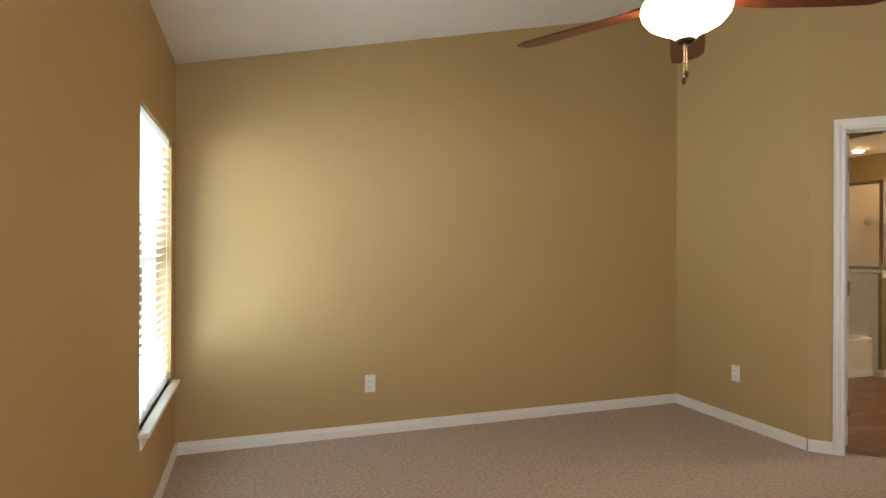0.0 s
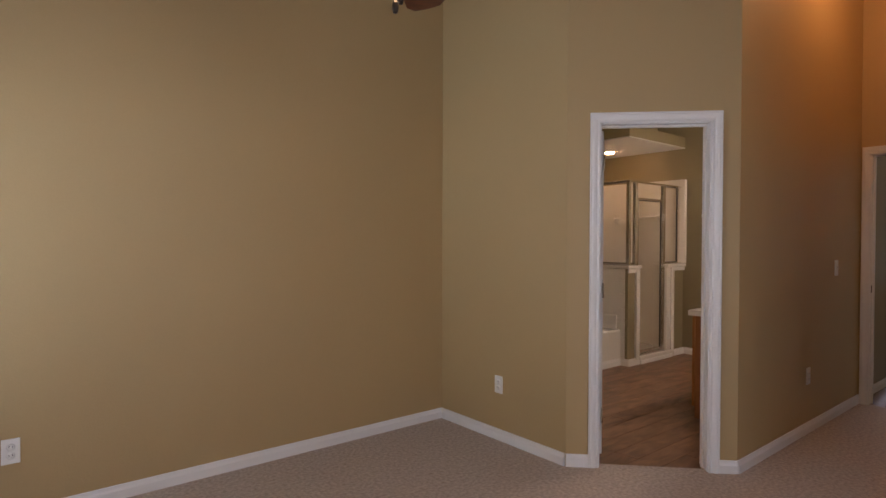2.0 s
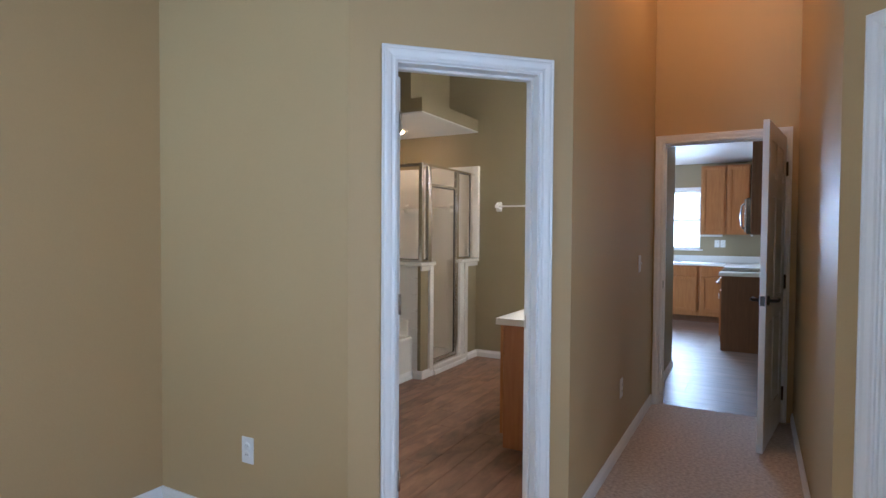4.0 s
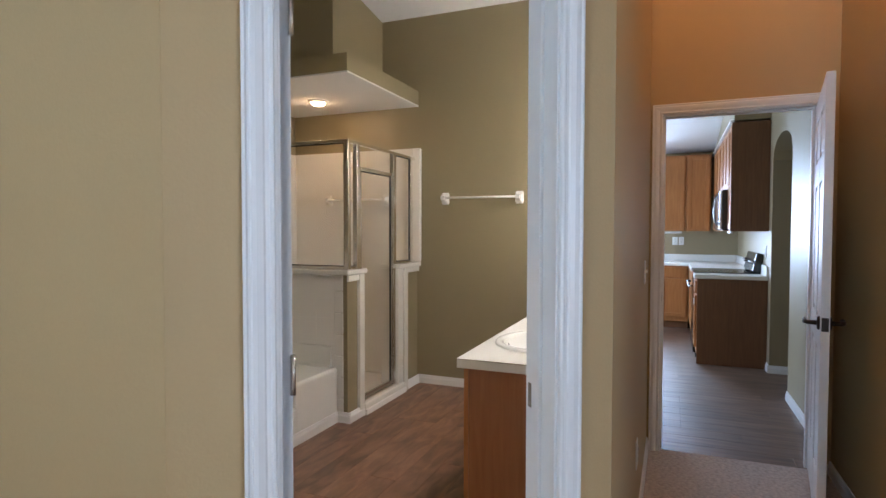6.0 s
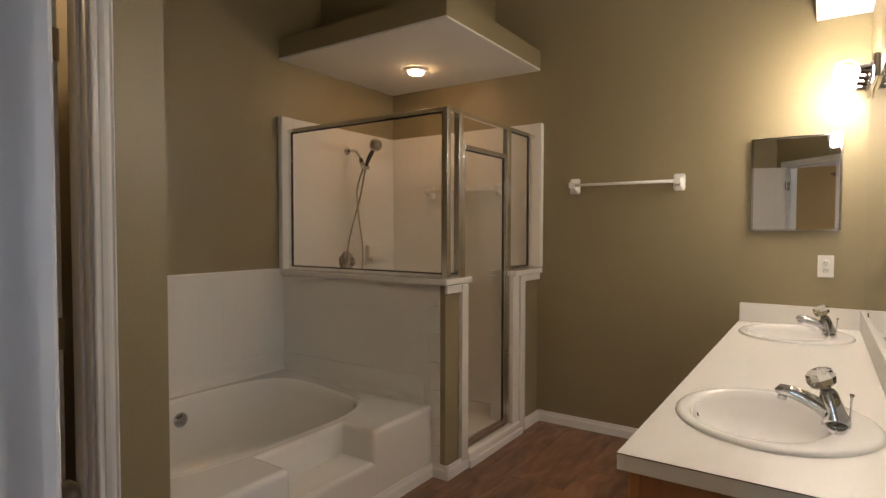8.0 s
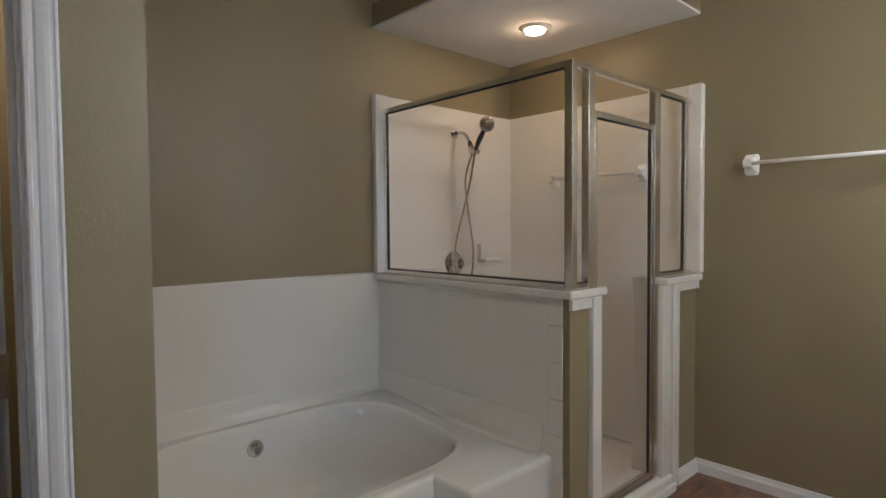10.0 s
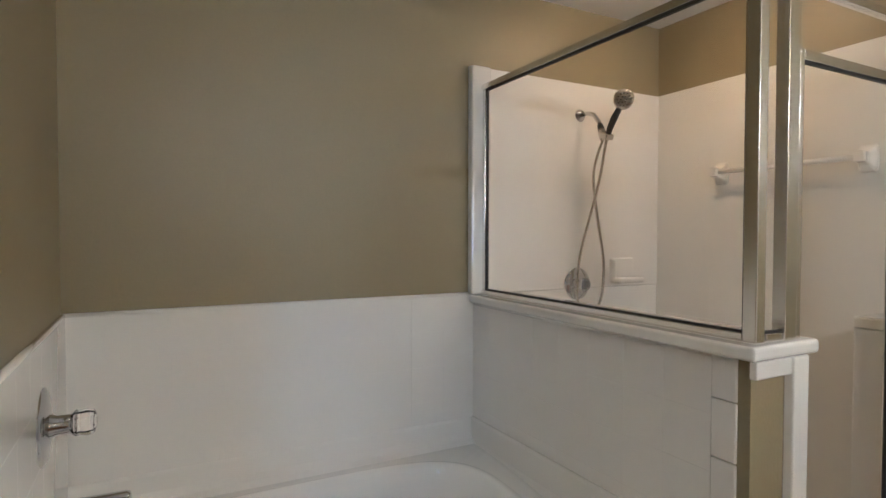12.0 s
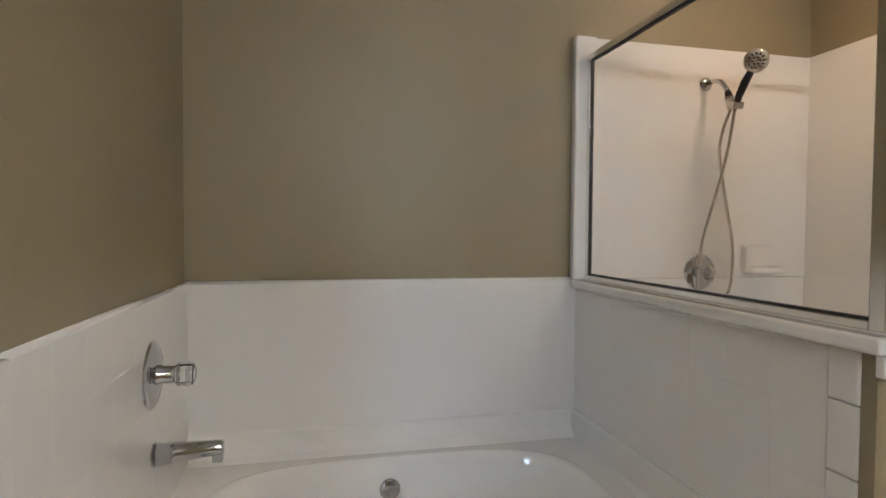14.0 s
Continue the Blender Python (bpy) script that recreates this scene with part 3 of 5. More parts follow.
def window_unit(name, m, w, h, depth, label):
    """A sash window in an opening w wide and h high: x along it, y = 0 on the room face and growing outwards."""
    ob = thing(name, m, label, "window", "", "structure")
    f0, f1 = depth - 0.07, depth - 0.01
    for bm in (block(0, 0.035, f0, f1, 0, h, 0.003), block(w - 0.035, w, f0, f1, 0, h, 0.003), block(0.035, w - 0.035, f0, f1, 0, 0.04, 0.003), block(0.035, w - 0.035, f0, f1, h - 0.035, h, 0.003)):
        part("window_frame", bm, TRIM_WHITE, ob)
    part("meeting_rail", block(0.035, w - 0.035, f0 + 0.006, f1 - 0.006, h / 2 - 0.022, h / 2 + 0.022, 0.003), TRIM_WHITE, ob)
    for lo, hi in ((0.04, h / 2 - 0.022), (h / 2 + 0.022, h - 0.035)):
        p = part("pane", block(0.035, w - 0.035, f0 + 0.028, f0 + 0.032, lo, hi), GLASS, ob)
        p.visible_shadow = False
    return ob


def blinds(m, w, h, y, label, tilt, pitch=0.043, slat=0.05):
    """Horizontal blinds: headrail, slats, ladder cords and bottom rail."""
    ob = thing("window_blind", m, label, "blinds")
    part("headrail", block(0.006, w - 0.006, y - 0.022, y + 0.022, h - 0.045, h - 0.002, 0.003), SLAT_WHITE, ob)
    part("bottom_rail", block(0.008, w - 0.008, y - 0.024, y + 0.024, 0.004, 0.02, 0.004), SLAT_WHITE, ob)
    n = int((h - 0.09) / pitch)
    me = None
    for k in range(n):
        if me is None:
            bm = bmesh.new()
            rows = []
            for i in range(5):
                u = (i / 4 - 0.5) * slat
                c = 0.004 * (1 - (2 * u / slat) ** 2)
                rows.append([bm.verts.new((x, u, c)) for x in (0.008, w - 0.008)] + [bm.verts.new((x, u, c + 0.0022)) for x in (w - 0.008, 0.008)])
            for a, b in zip(rows, rows[1:]):
                for i in range(4):
                    bm.faces.new((a[i], a[(i + 1) % 4], b[(i + 1) % 4], b[i]))
            bm.faces.new(rows[0][::-1]), bm.faces.new(rows[-1])
            bmesh.ops.recalc_face_normals(bm, faces=bm.faces)
            s = part("slat", bm, SLAT_WHITE, ob)
            me = s.data
        else:
            s = new("slat", me)
            s.parent = ob
        s.matrix_basis = pose(0, y, 0.045 + pitch * k, tilt + 0.8 * math.sin(k * 1.7), 0, 0)
    for x in (0.12, w / 2, w - 0.12):
        part("ladder_cord", tube([(x, y - 0.026, 0.02), (x, y - 0.026, h - 0.04)], 0.0012, 6), SLAT_WHITE, ob)
    return ob


WW, WH = WIN[1] - WIN[0], WIN[3] - WIN[2]
wm = Matrix.Translation((WEST, WIN[0], WIN[2])) @ pose(0, 0, 0, 0, 0, 90)
ob = window_unit("window_1", wm, WW, WH, 0.15, "white sash window in a painted opening")
part("window_sill", block(-0.035, WW + 0.035, -0.045, 0.085, -0.022, 0.0, 0.005), TRIM_WHITE, ob)
part("sill_apron", block(-0.02, WW + 0.02, -0.013, -0.001, -0.075, -0.022, 0.004), TRIM_WHITE, ob)
blinds(wm, WW, WH, 0.035, "white horizontal slat blind, lowered with open slats", -20)
km = Matrix.Translation((KE, 3.55, 1.11)) @ pose(0, 0, 0, 0, 0, -90)
ob = window_unit("window_2", km, 1.29, 0.95, 0.12, "white kitchen window over the sink")
part("window_sill", block(-0.04, 1.33, -0.05, 0.05, -0.022, 0.0, 0.005), TRIM_WHITE, ob)
part("window_trim", block(-0.02, 1.31, -0.02, -0.001, 0.955, 1.01, 0.004), TRIM_WHITE, ob)
blinds(km, 1.29, 0.95, 0.03, "white kitchen blind with slats fully open", 3, 0.19)
sm = Matrix.Translation((2.5, -1.60, 0.7)) @ pose(0, 0, 0, 0, 0, 180)
window_unit("window_3", sm, 1.8, 1.4, 0.15, "white sash window in a painted opening")

structure("backdrop_west", block(-2.02, -2.0, 0.4, 6.4, -0.5, 4.0), OUTSIDE, "bright hazy daylight outside the window", "backdrop")
structure("backdrop_east", block(14.0, 14.02, 0.0, 6.0, -0.5, 4.0), OUTSIDE, "bright hazy daylight outside the window", "backdrop")

# ---- bedroom things ----
outlet(pose(1.160, NORTH, 0.350, 0, 0, 180), "white duplex outlet on the tan bedroom wall")
outlet(pose(EAST, 3.440, 0.372, 0, 0, 90), "white duplex outlet on the short tan wall")
outlet(pose(5.535, HALL_L, 0.398, 0, 0, 180), "white duplex outlet low on the hall wall")
switch(pose(6.095, HALL_L, 1.140, 0, 0, 180), "white toggle light switch on the hall wall")


def ceiling_fan(m):
    fan = thing("ceiling_fan", m, "dark wood bladed ceiling fan with a lit bowl light", "ceiling fan")
    top = z_at(1.80) - 2.30
    part("downrod", tube([(0, 0, 0.02), (0, 0, top - 0.02)], 0.013, 14), BRONZE, fan)
    part("canopy", moved(lathe([(0.014, -0.075), (0.03, -0.07), (0.06, -0.03), (0.072, 0.02), (0, 0.02)], 28), pose(0, 0, top)), BRONZE, fan)
    part("motor", lathe([(0, 0.05), (0.03, 0.048), (0.09, 0.02), (0.122, -0.03), (0.125, -0.09), (0.11, -0.135), (0.08, -0.150), (0, -0.152)], 36), BRONZE, fan)
    part("light_kit", lathe([(0.07, -0.151), (0.135, -0.158), (0.138, -0.168), (0, -0.168)], 36), BRONZE, fan)
    part("glass_bowl", lathe([(0.134, -0.166), (0.144, -0.178), (0.148, -0.196), (0.142, -0.220), (0.122, -0.245), (0.092, -0.263), (0.062, -0.275), (0.044, -0.286), (0.034, -0.298), (0, -0.300)], 40), FROST, fan, "glowing frosted glass bowl")
    part("finial", lathe([(0, -0.298), (0.03, -0.301), (0.034, -0.306), (0.022, -0.316), (0, -0.322)], 24), BRONZE, fan)
    for dx, dy, ln in ((0.012, 0.008, 0.10), (-0.012, -0.006, 0.13)):
        z0 = -0.30
        bits = [moved(lathe([(0, 0.0026), (0.0022, 0.0013), (0.0022, -0.0013), (0, -0.0026)], 6), pose(dx, dy, z0 - 0.0062 * k)) for k in range(int(ln / 0.0062))]
        ch = part("pull_chain", merge(*bits), NICKEL, fan, "beaded metal pull chain")
        part("pull_knob", moved(lathe([(0, 0.012), (0.004, 0.010), (0.007, 0.002), (0.0075, -0.008), (0.005, -0.018), (0, -0.020)], 14), pose(dx, dy, z0 - ln - 0.01)), BRONZE, ch)
    outline = [(0.14, -0.045), (0.30, -0.062), (0.50, -0.070), (0.63, -0.068), (0.668, -0.045), (0.675, 0.0), (0.668, 0.045), (0.63, 0.068), (0.50, 0.070), (0.30, 0.062), (0.14, 0.045)]
    for k in range(5):
        a = 47 + 72 * k
        bl = part("blade", moved(soft(extrude_outline(outline, -0.0035, 0.0035), 0.0015, 1), pose(0, 0, -0.165, 0, 0, a) @ pose(0, 0, 0, -12, 0, 0)), CHERRY, fan)
        part("blade_iron", moved(merge(block(0.09, 0.19, -0.014, 0.014, 0.004, 0.016, 0.003), block(0.16, 0.23, -0.034, 0.034, 0.0037, 0.009, 0.002)), pose(0, 0, -0.165, 0, 0, a) @ pose(0, 0, 0, -12, 0, 0)), BRONZE, bl)
    return fan


ceiling_fan(pose(1.802, 1.815, 2.30))

# ---- bathroom: vanity ----
CX0, CX1, CY0, CY1, CZ = 5.208, BE - 0.002, BS + 0.002, 2.890, 0.817
SINKS = ((5.682, 2.606), (7.185, 2.606))
BARS = (5.69, 7.19)


def oval_plate(bm, x0, x1, y0, y1, z, cx, cy, rx, ry, n=48):
    """A flat rectangle with an oval hole."""
    ring, edge = [], []
    for k in range(n):
        a = 2 * math.pi * (k + 0.5) / n
        c, s = math.cos(a), math.sin(a)
        ring.append(bm.verts.new((cx + rx * c, cy + ry * s, z)))
        t = min(((x1 - cx) if c > 0 else (x0 - cx)) / c if abs(c) > 1e-9 else 1e9, ((y1 - cy) if s > 0 else (y0 - cy)) / s if abs(s) > 1e-9 else 1e9)
        edge.append(bm.verts.new((cx + t * c, cy + t * s, z)))
    corners = {}
    for x in (x0, x1):
        for y in (y0, y1):
            corners[(x, y)] = bm.verts.new((x, y, z))
    for k in range(n):
        a, b = edge[k], edge[(k + 1) % n]
        on = lambda v: (abs(v.co.x - x0) < 1e-6, abs(v.co.x - x1) < 1e-6, abs(v.co.y - y0) < 1e-6, abs(v.co.y - y1) < 1e-6)
        if any(p and q for p, q in zip(on(a), on(b))):
            bm.faces.new((ring[k], a, b, ring[(k + 1) % n]))
        else:
            c = min(corners.values(), key=lambda v: (v.co - (a.co + b.co) / 2).length)
            bm.faces.new((ring[k], a, c, b, ring[(k + 1) % n]))


top = thing("vanity_countertop", Matrix.Identity(4), "white laminate vanity countertop with two basins and backsplash", "countertop")
bm = bmesh.new()
oval_plate(bm, CX0, 6.45, CY0, CY1, CZ, SINKS[0][0], SINKS[0][1], 0.255, 0.20)
oval_plate(bm, 6.45, CX1, CY0, CY1, CZ, SINKS[1][0], SINKS[1][1], 0.255, 0.20)
bmesh.ops.recalc_face_normals(bm, faces=bm.faces)
for f in bm.faces:
    if f.normal.z < 0:
        f.normal_flip()
part("slab", bm, LAMINATE, top)
part("front_edge", block(CX0, CX1, CY1 - 0.02, CY1, CZ - 0.040, CZ - 0.0005, 0.0015), LAMINATE, top)
part("side_edge", block(CX0, CX0 + 0.02, CY0, CY1 - 0.02, CZ - 0.040, CZ - 0.0005, 0.0015), LAMINATE, top)
part("edge_seam", merge(block(CX0 - 0.0004, CX1, CY1 - 0.0006, CY1 + 0.0005, CZ - 0.0030, CZ - 0.0012), block(CX0 - 0.0005, CX0 + 0.0006, CY0, CY1 - 0.0006, CZ - 0.0030, CZ - 0.0012)), OAK_DARK, top, "thin dark seam along the laminate edge")
part("backsplash", block(CX0, CX1 - 0.022, CY0, CY0 + 0.019, CZ + 0.0005, CZ + 0.108, 0.002), LAMINATE, top)
part("end_splash", block(CX1 - 0.020, CX1, CY0, CY1 - 0.004, CZ + 0.0005, CZ + 0.108, 0.002), LAMINATE, top)

cab = thing("vanity_cabinet", Matrix.Identity(4), "brown oak vanity cabinet under a white countertop", "cabinet")
part("side_panel", block(CX0 + 0.025, CX0 + 0.043, CY0 + 0.002, CY1 - 0.045, 0.0, CZ - 0.041, 0.001), VANITY_OAK, cab)
part("face_frame", merge(block(CX0 + 0.020, CX0 + 0.062, CY1 - 0.045, CY1 - 0.025, 0.09, CZ - 0.041, 0.001), block(CX0 + 0.062, CX1, CY1 - 0.045, CY1 - 0.025, CZ - 0.085, CZ - 0.041, 0.001), block(CX0 + 0.062, CX1, CY1 - 0.045, CY1 - 0.025, 0.09, 0.13, 0.001)), OAK, cab)
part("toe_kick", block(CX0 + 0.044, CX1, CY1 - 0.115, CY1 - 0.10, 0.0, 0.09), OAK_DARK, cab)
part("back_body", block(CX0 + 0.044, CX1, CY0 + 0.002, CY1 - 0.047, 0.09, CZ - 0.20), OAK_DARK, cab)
for k in range(5):
    a = CX0 + 0.075 + k * 0.448
    dr = part("cabinet_door", block(a, a + 0.42, CY1 - 0.0245, CY1 - 0.006, 0.125, CZ - 0.09, 0.004), OAK, cab)
    part("door_panel", block(a + 0.06, a + 0.36, CY1 - 0.0065, CY1 - 0.001, 0.185, CZ - 0.15, 0.003), OAK, dr)


def basin(cx, cy):
    """A round self-rimming basin with a faucet ledge at its back."""
    ob = thing("sink_basin", pose(cx, cy, CZ), "white oval porcelain drop-in basin in the vanity top", "sink", "vanity basins")
    n = 56
    prof = [(0.278, 0.246, 0.0, 0.0008), (0.277, 0.245, 0.0, 0.006), (0.272, 0.240, 0.0, 0.011), (0.262, 0.231, 0.0, 0.014), (0.240, 0.182, 0.032, 0.013), (0.232, 0.173, 0.034, 0.008), (0.222, 0.163, 0.035, -0.012), (0.204, 0.148, 0.035, -0.055), (0.164, 0.118, 0.034, -0.105), (0.090, 0.066, 0.030, -0.133), (0.03, 0.03, 0.025, -0.140), (0.022, 0.022, 0.025, -0.142)]
    bm = bmesh.new()
    rings = [[bm.verts.new((rx * math.cos(2 * math.pi * k / n), oy + ry * math.sin(2 * math.pi * k / n), z)) for k in range(n)] for rx, ry, oy, z in prof]
    for a, b in zip(rings, rings[1:]):
        for k in range(n):
            f = bm.faces.new((a[k], a[(k + 1) % n], b[(k + 1) % n], b[k]))
            f.smooth = True
    bm.faces.new(rings[-1])
    bmesh.ops.recalc_face_normals(bm, faces=bm.faces)
    part("bowl", bm, PORCELAIN, ob)
    part("drain", moved(lathe([(0, 0.0015), (0.018, 0.002), (0.021, 0.0), (0.021, -0.002)], 24), pose(0, 0.025, -0.1405)), CHROME, ob, "chrome drain ring")
    part("overflow_hole", moved(lathe([(0, 0.0012), (0.006, 0.001), (0.006, 0)], 14), pose(0, 0.190, -0.022, 66, 0, 0)), SLOT, ob, "dark overflow hole")
    return ob


def faucet(cx, cy):
    """A centre-set faucet whose spout points to +y, with a clear knob on top."""
    ob = thing("sink_faucet", pose(cx, cy, CZ + 0.0135), "chrome single-handle basin faucet with a clear knob", "faucet", "vanity faucets")
    base = extrude_outline([(0.078 * math.cos(2 * math.pi * k / 32) , 0.026 * math.sin(2 * math.pi * k / 32)) for k in range(32)], 0, 0.012)
    part("base_plate", soft(base, 0.003), CHROME, ob)
    part("body", tube([(0, 0, 0.006), (0, 0.002, 0.024), (0, 0.009, 0.052), (0, 0.019, 0.082), (0, 0.023, 0.092)], 0.02, 20, [0.033, 0.029, 0.0235, 0.021, 0.015]), CHROME, ob)
    part("spout", tube([(0, 0.004, 0.026), (0, 0.032, 0.046), (0, 0.068, 0.063), (0, 0.100, 0.074), (0, 0.122, 0.076), (0, 0.133, 0.068)], 0.012, 16, [0.024, 0.0205, 0.0180, 0.0165, 0.0155, 0.010]), CHROME, ob)
    part("aerator", tube([(0, 0.119, 0.070), (0, 0.121, 0.052)], 0.0115, 16), CHROME, ob)
    lean = pose(0, 0.020, 0.086, -24, 0, 0)
    part("stem", moved(lathe([(0.009, 0.0), (0.009, 0.016), (0, 0.016)], 14), lean), CHROME, ob)
    bm = moved(lathe([(0, 0.010), (0.016, 0.010), (0.030, 0.019), (0.036, 0.036), (0.032, 0.053), (0.018, 0.062), (0, 0.063)], 10), lean)
    for f in bm.faces:
        f.smooth = False
    part("knob", bm, CRYSTAL, ob, "clear faceted acrylic knob")
    part("knob_cap", moved(lathe([(0, 0.0645), (0.009, 0.064), (0.009, 0.060), (0, 0.060)], 16), lean), CHROME, ob)
    part("pop_up_rod", tube([(0, -0.028, 0.0), (0, -0.030, 0.075), (0, -0.031, 0.088)], 0.0028, 8, [0.0026, 0.0026, 0.006]), CHROME, ob)
    return ob


for cx, cy in SINKS:
    basin(cx, cy)
    faucet(cx - 0.022, cy - 0.142)

part_m = thing("vanity_mirror", Matrix.Identity(4), "large frameless wall mirror above the vanity backsplash", "mirror")
part("glass", block(5.24, BE - 0.012, BS + 0.001, BS + 0.006, CZ + 0.112, 1.985, 0.0008), MIRROR, part_m)
for x in (5.7, 7.2):
    part("mirror_clip", block(x - 0.012, x + 0.012, BS + 0.006, BS + 0.009, CZ + 0.112, CZ + 0.13, 0.001), CHROME, part_m)


def light_bar(cx, z=2.045):
    """A chrome bar with four globe bulbs over a basin."""
    ob = thing("vanity_light", pose(cx, BS, z), "chrome vanity light bar with lit globe bulbs", "wall lamp", "vanity lights")
    part("back_plate", block(-0.245, 0.245, 0.001, 0.024, -0.052, 0.052, 0.006), CHROME, ob)
    for k in range(4):
        x = -0.18 + 0.12 * k
        sk = part("socket", moved(lathe([(0.030, 0.024), (0.030, 0.030), (0.022, 0.034), (0.022, 0.058), (0.019, 0.062), (0.019, 0.070), (0, 0.070)], 20), pose(x, 0, 0, -90, 0, 0)), CHROME, ob)
        globe = [(0.049 * math.sin(math.pi * j / 14), 0.049 * math.cos(math.pi * j / 14)) for j in range(1, 13)]
        g = part("globe_bulb", moved(lathe([(0, 0.049)] + globe + [(0.017, -0.052)], 28), pose(x, 0.118, 0, -90, 0, 0)), GLASS, sk, "clear glass globe bulb")
        g.visible_shadow = False
        part("filament", moved(lathe([(0, 0.030), (0.016, 0.027), (0.026, 0.014), (0.027, -0.006), (0.018, -0.026), (0.010, -0.046), (0, -0.046)], 18), pose(x, 0.118, 0, -90, 0, 0)), BULB, sk, "glowing inner bulb")
    return ob


for cx in BARS:
    light_bar(cx)

md = thing("medicine_cabinet", pose(BE, 2.629, 1.591, 0, 0, 90), "square mirrored medicine cabinet with a thin chrome frame", "cabinet")
part("box", block(-0.203, 0.203, 0.001, 0.016, -0.250, 0.250, 0.002), PLASTIC, md)
part("mirror", block(-0.201, 0.201, 0.0165, 0.021, -0.248, 0.248, 0.001), MIRROR, md)
for bm in (block(-0.209, -0.199, 0.001, 0.026, -0.257, 0.257, 0.002), block(0.199, 0.209, 0.001, 0.026, -0.257, 0.257, 0.002), block(-0.199, 0.199, 0.001, 0.026, -0.257, -0.247, 0.002), block(-0.199, 0.199, 0.001, 0.026, 0.247, 0.257, 0.002)):
    part("frame", bm, CHROME, md)
outlet(pose(BE, 2.483, 1.145, 0, 0, 90), "white duplex outlet above the vanity on olive wall")


def ceramic_bar(m, length, label, name="towel_bar", r=0.0095, out=0.062, mat=PORCELAIN):
    """A towel bar between two ceramic posts; local y points out of the wall."""
    ob = thing(name, m, label, "towel bar")
    for s in (-1, 1):
        x = s * length / 2
        bm = bmesh.new()
        secs = [(0.034, 0.052, 0.0, 0), (0.033, 0.050, 0.010, 0), (0.026, 0.040, 0.016, -0.004), (0.017, 0.024, 0.030, -0.002), (0.017, 0.020, 0.050, 0.002), (0.020, 0.021, 0.068, 0.004), (0.017, 0.018, 0.078, 0.004)]
        rings = [[bm.verts.new((x + px * hw, y, oz + pz * hh)) for px, pz in ((-1, -0.75), (-0.75, -1), (0.75, -1), (1, -0.75), (1, 0.75), (0.75, 1), (-0.75, 1), (-1, 0.75))] for hw, hh, y, oz in secs]
        for a, b in zip(rings, rings[1:]):
            for k in range(8):
                bm.faces.new((a[k], a[(k + 1) % 8], b[(k + 1) % 8], b[k]))
        bm.faces.new(rings[0][::-1]), bm.faces.new(rings[-1])
        bmesh.ops.recalc_face_normals(bm, faces=bm.faces)
        part("post", bm, mat, ob)
    part("bar", tube([(-length / 2, out, 0.004), (length / 2, out, 0.004)], r, 16), mat, ob)
    return ob


ceramic_bar(pose(BE, 3.550, 1.628, 0, 0, 90), 0.655, "white ceramic towel bar on the olive bathroom wall")

# ---- bathroom: tub and shower ----
PZ = 1.070                                         # top of the low walls beside the shower
structure("wall_partition", merge(block(PART_W + 0.012, 6.505, 4.206, BN, 0, PZ - 0.03), block(PART_W + 0.001, 6.505, 4.150, 4.206, 0, PZ - 0.03)), OLIVE, "olive painted low wall between tub and shower", "wall")
structure("wall_shower_front", block(7.290, BE, 4.150, 4.27, 0, PZ - 0.03), OLIVE, "olive painted low wall beside the shower door", "wall")
DECK, STEP, LIFT = 0.385, 0.235, 0.040             # LIFT: rise of the deck towards the back wall


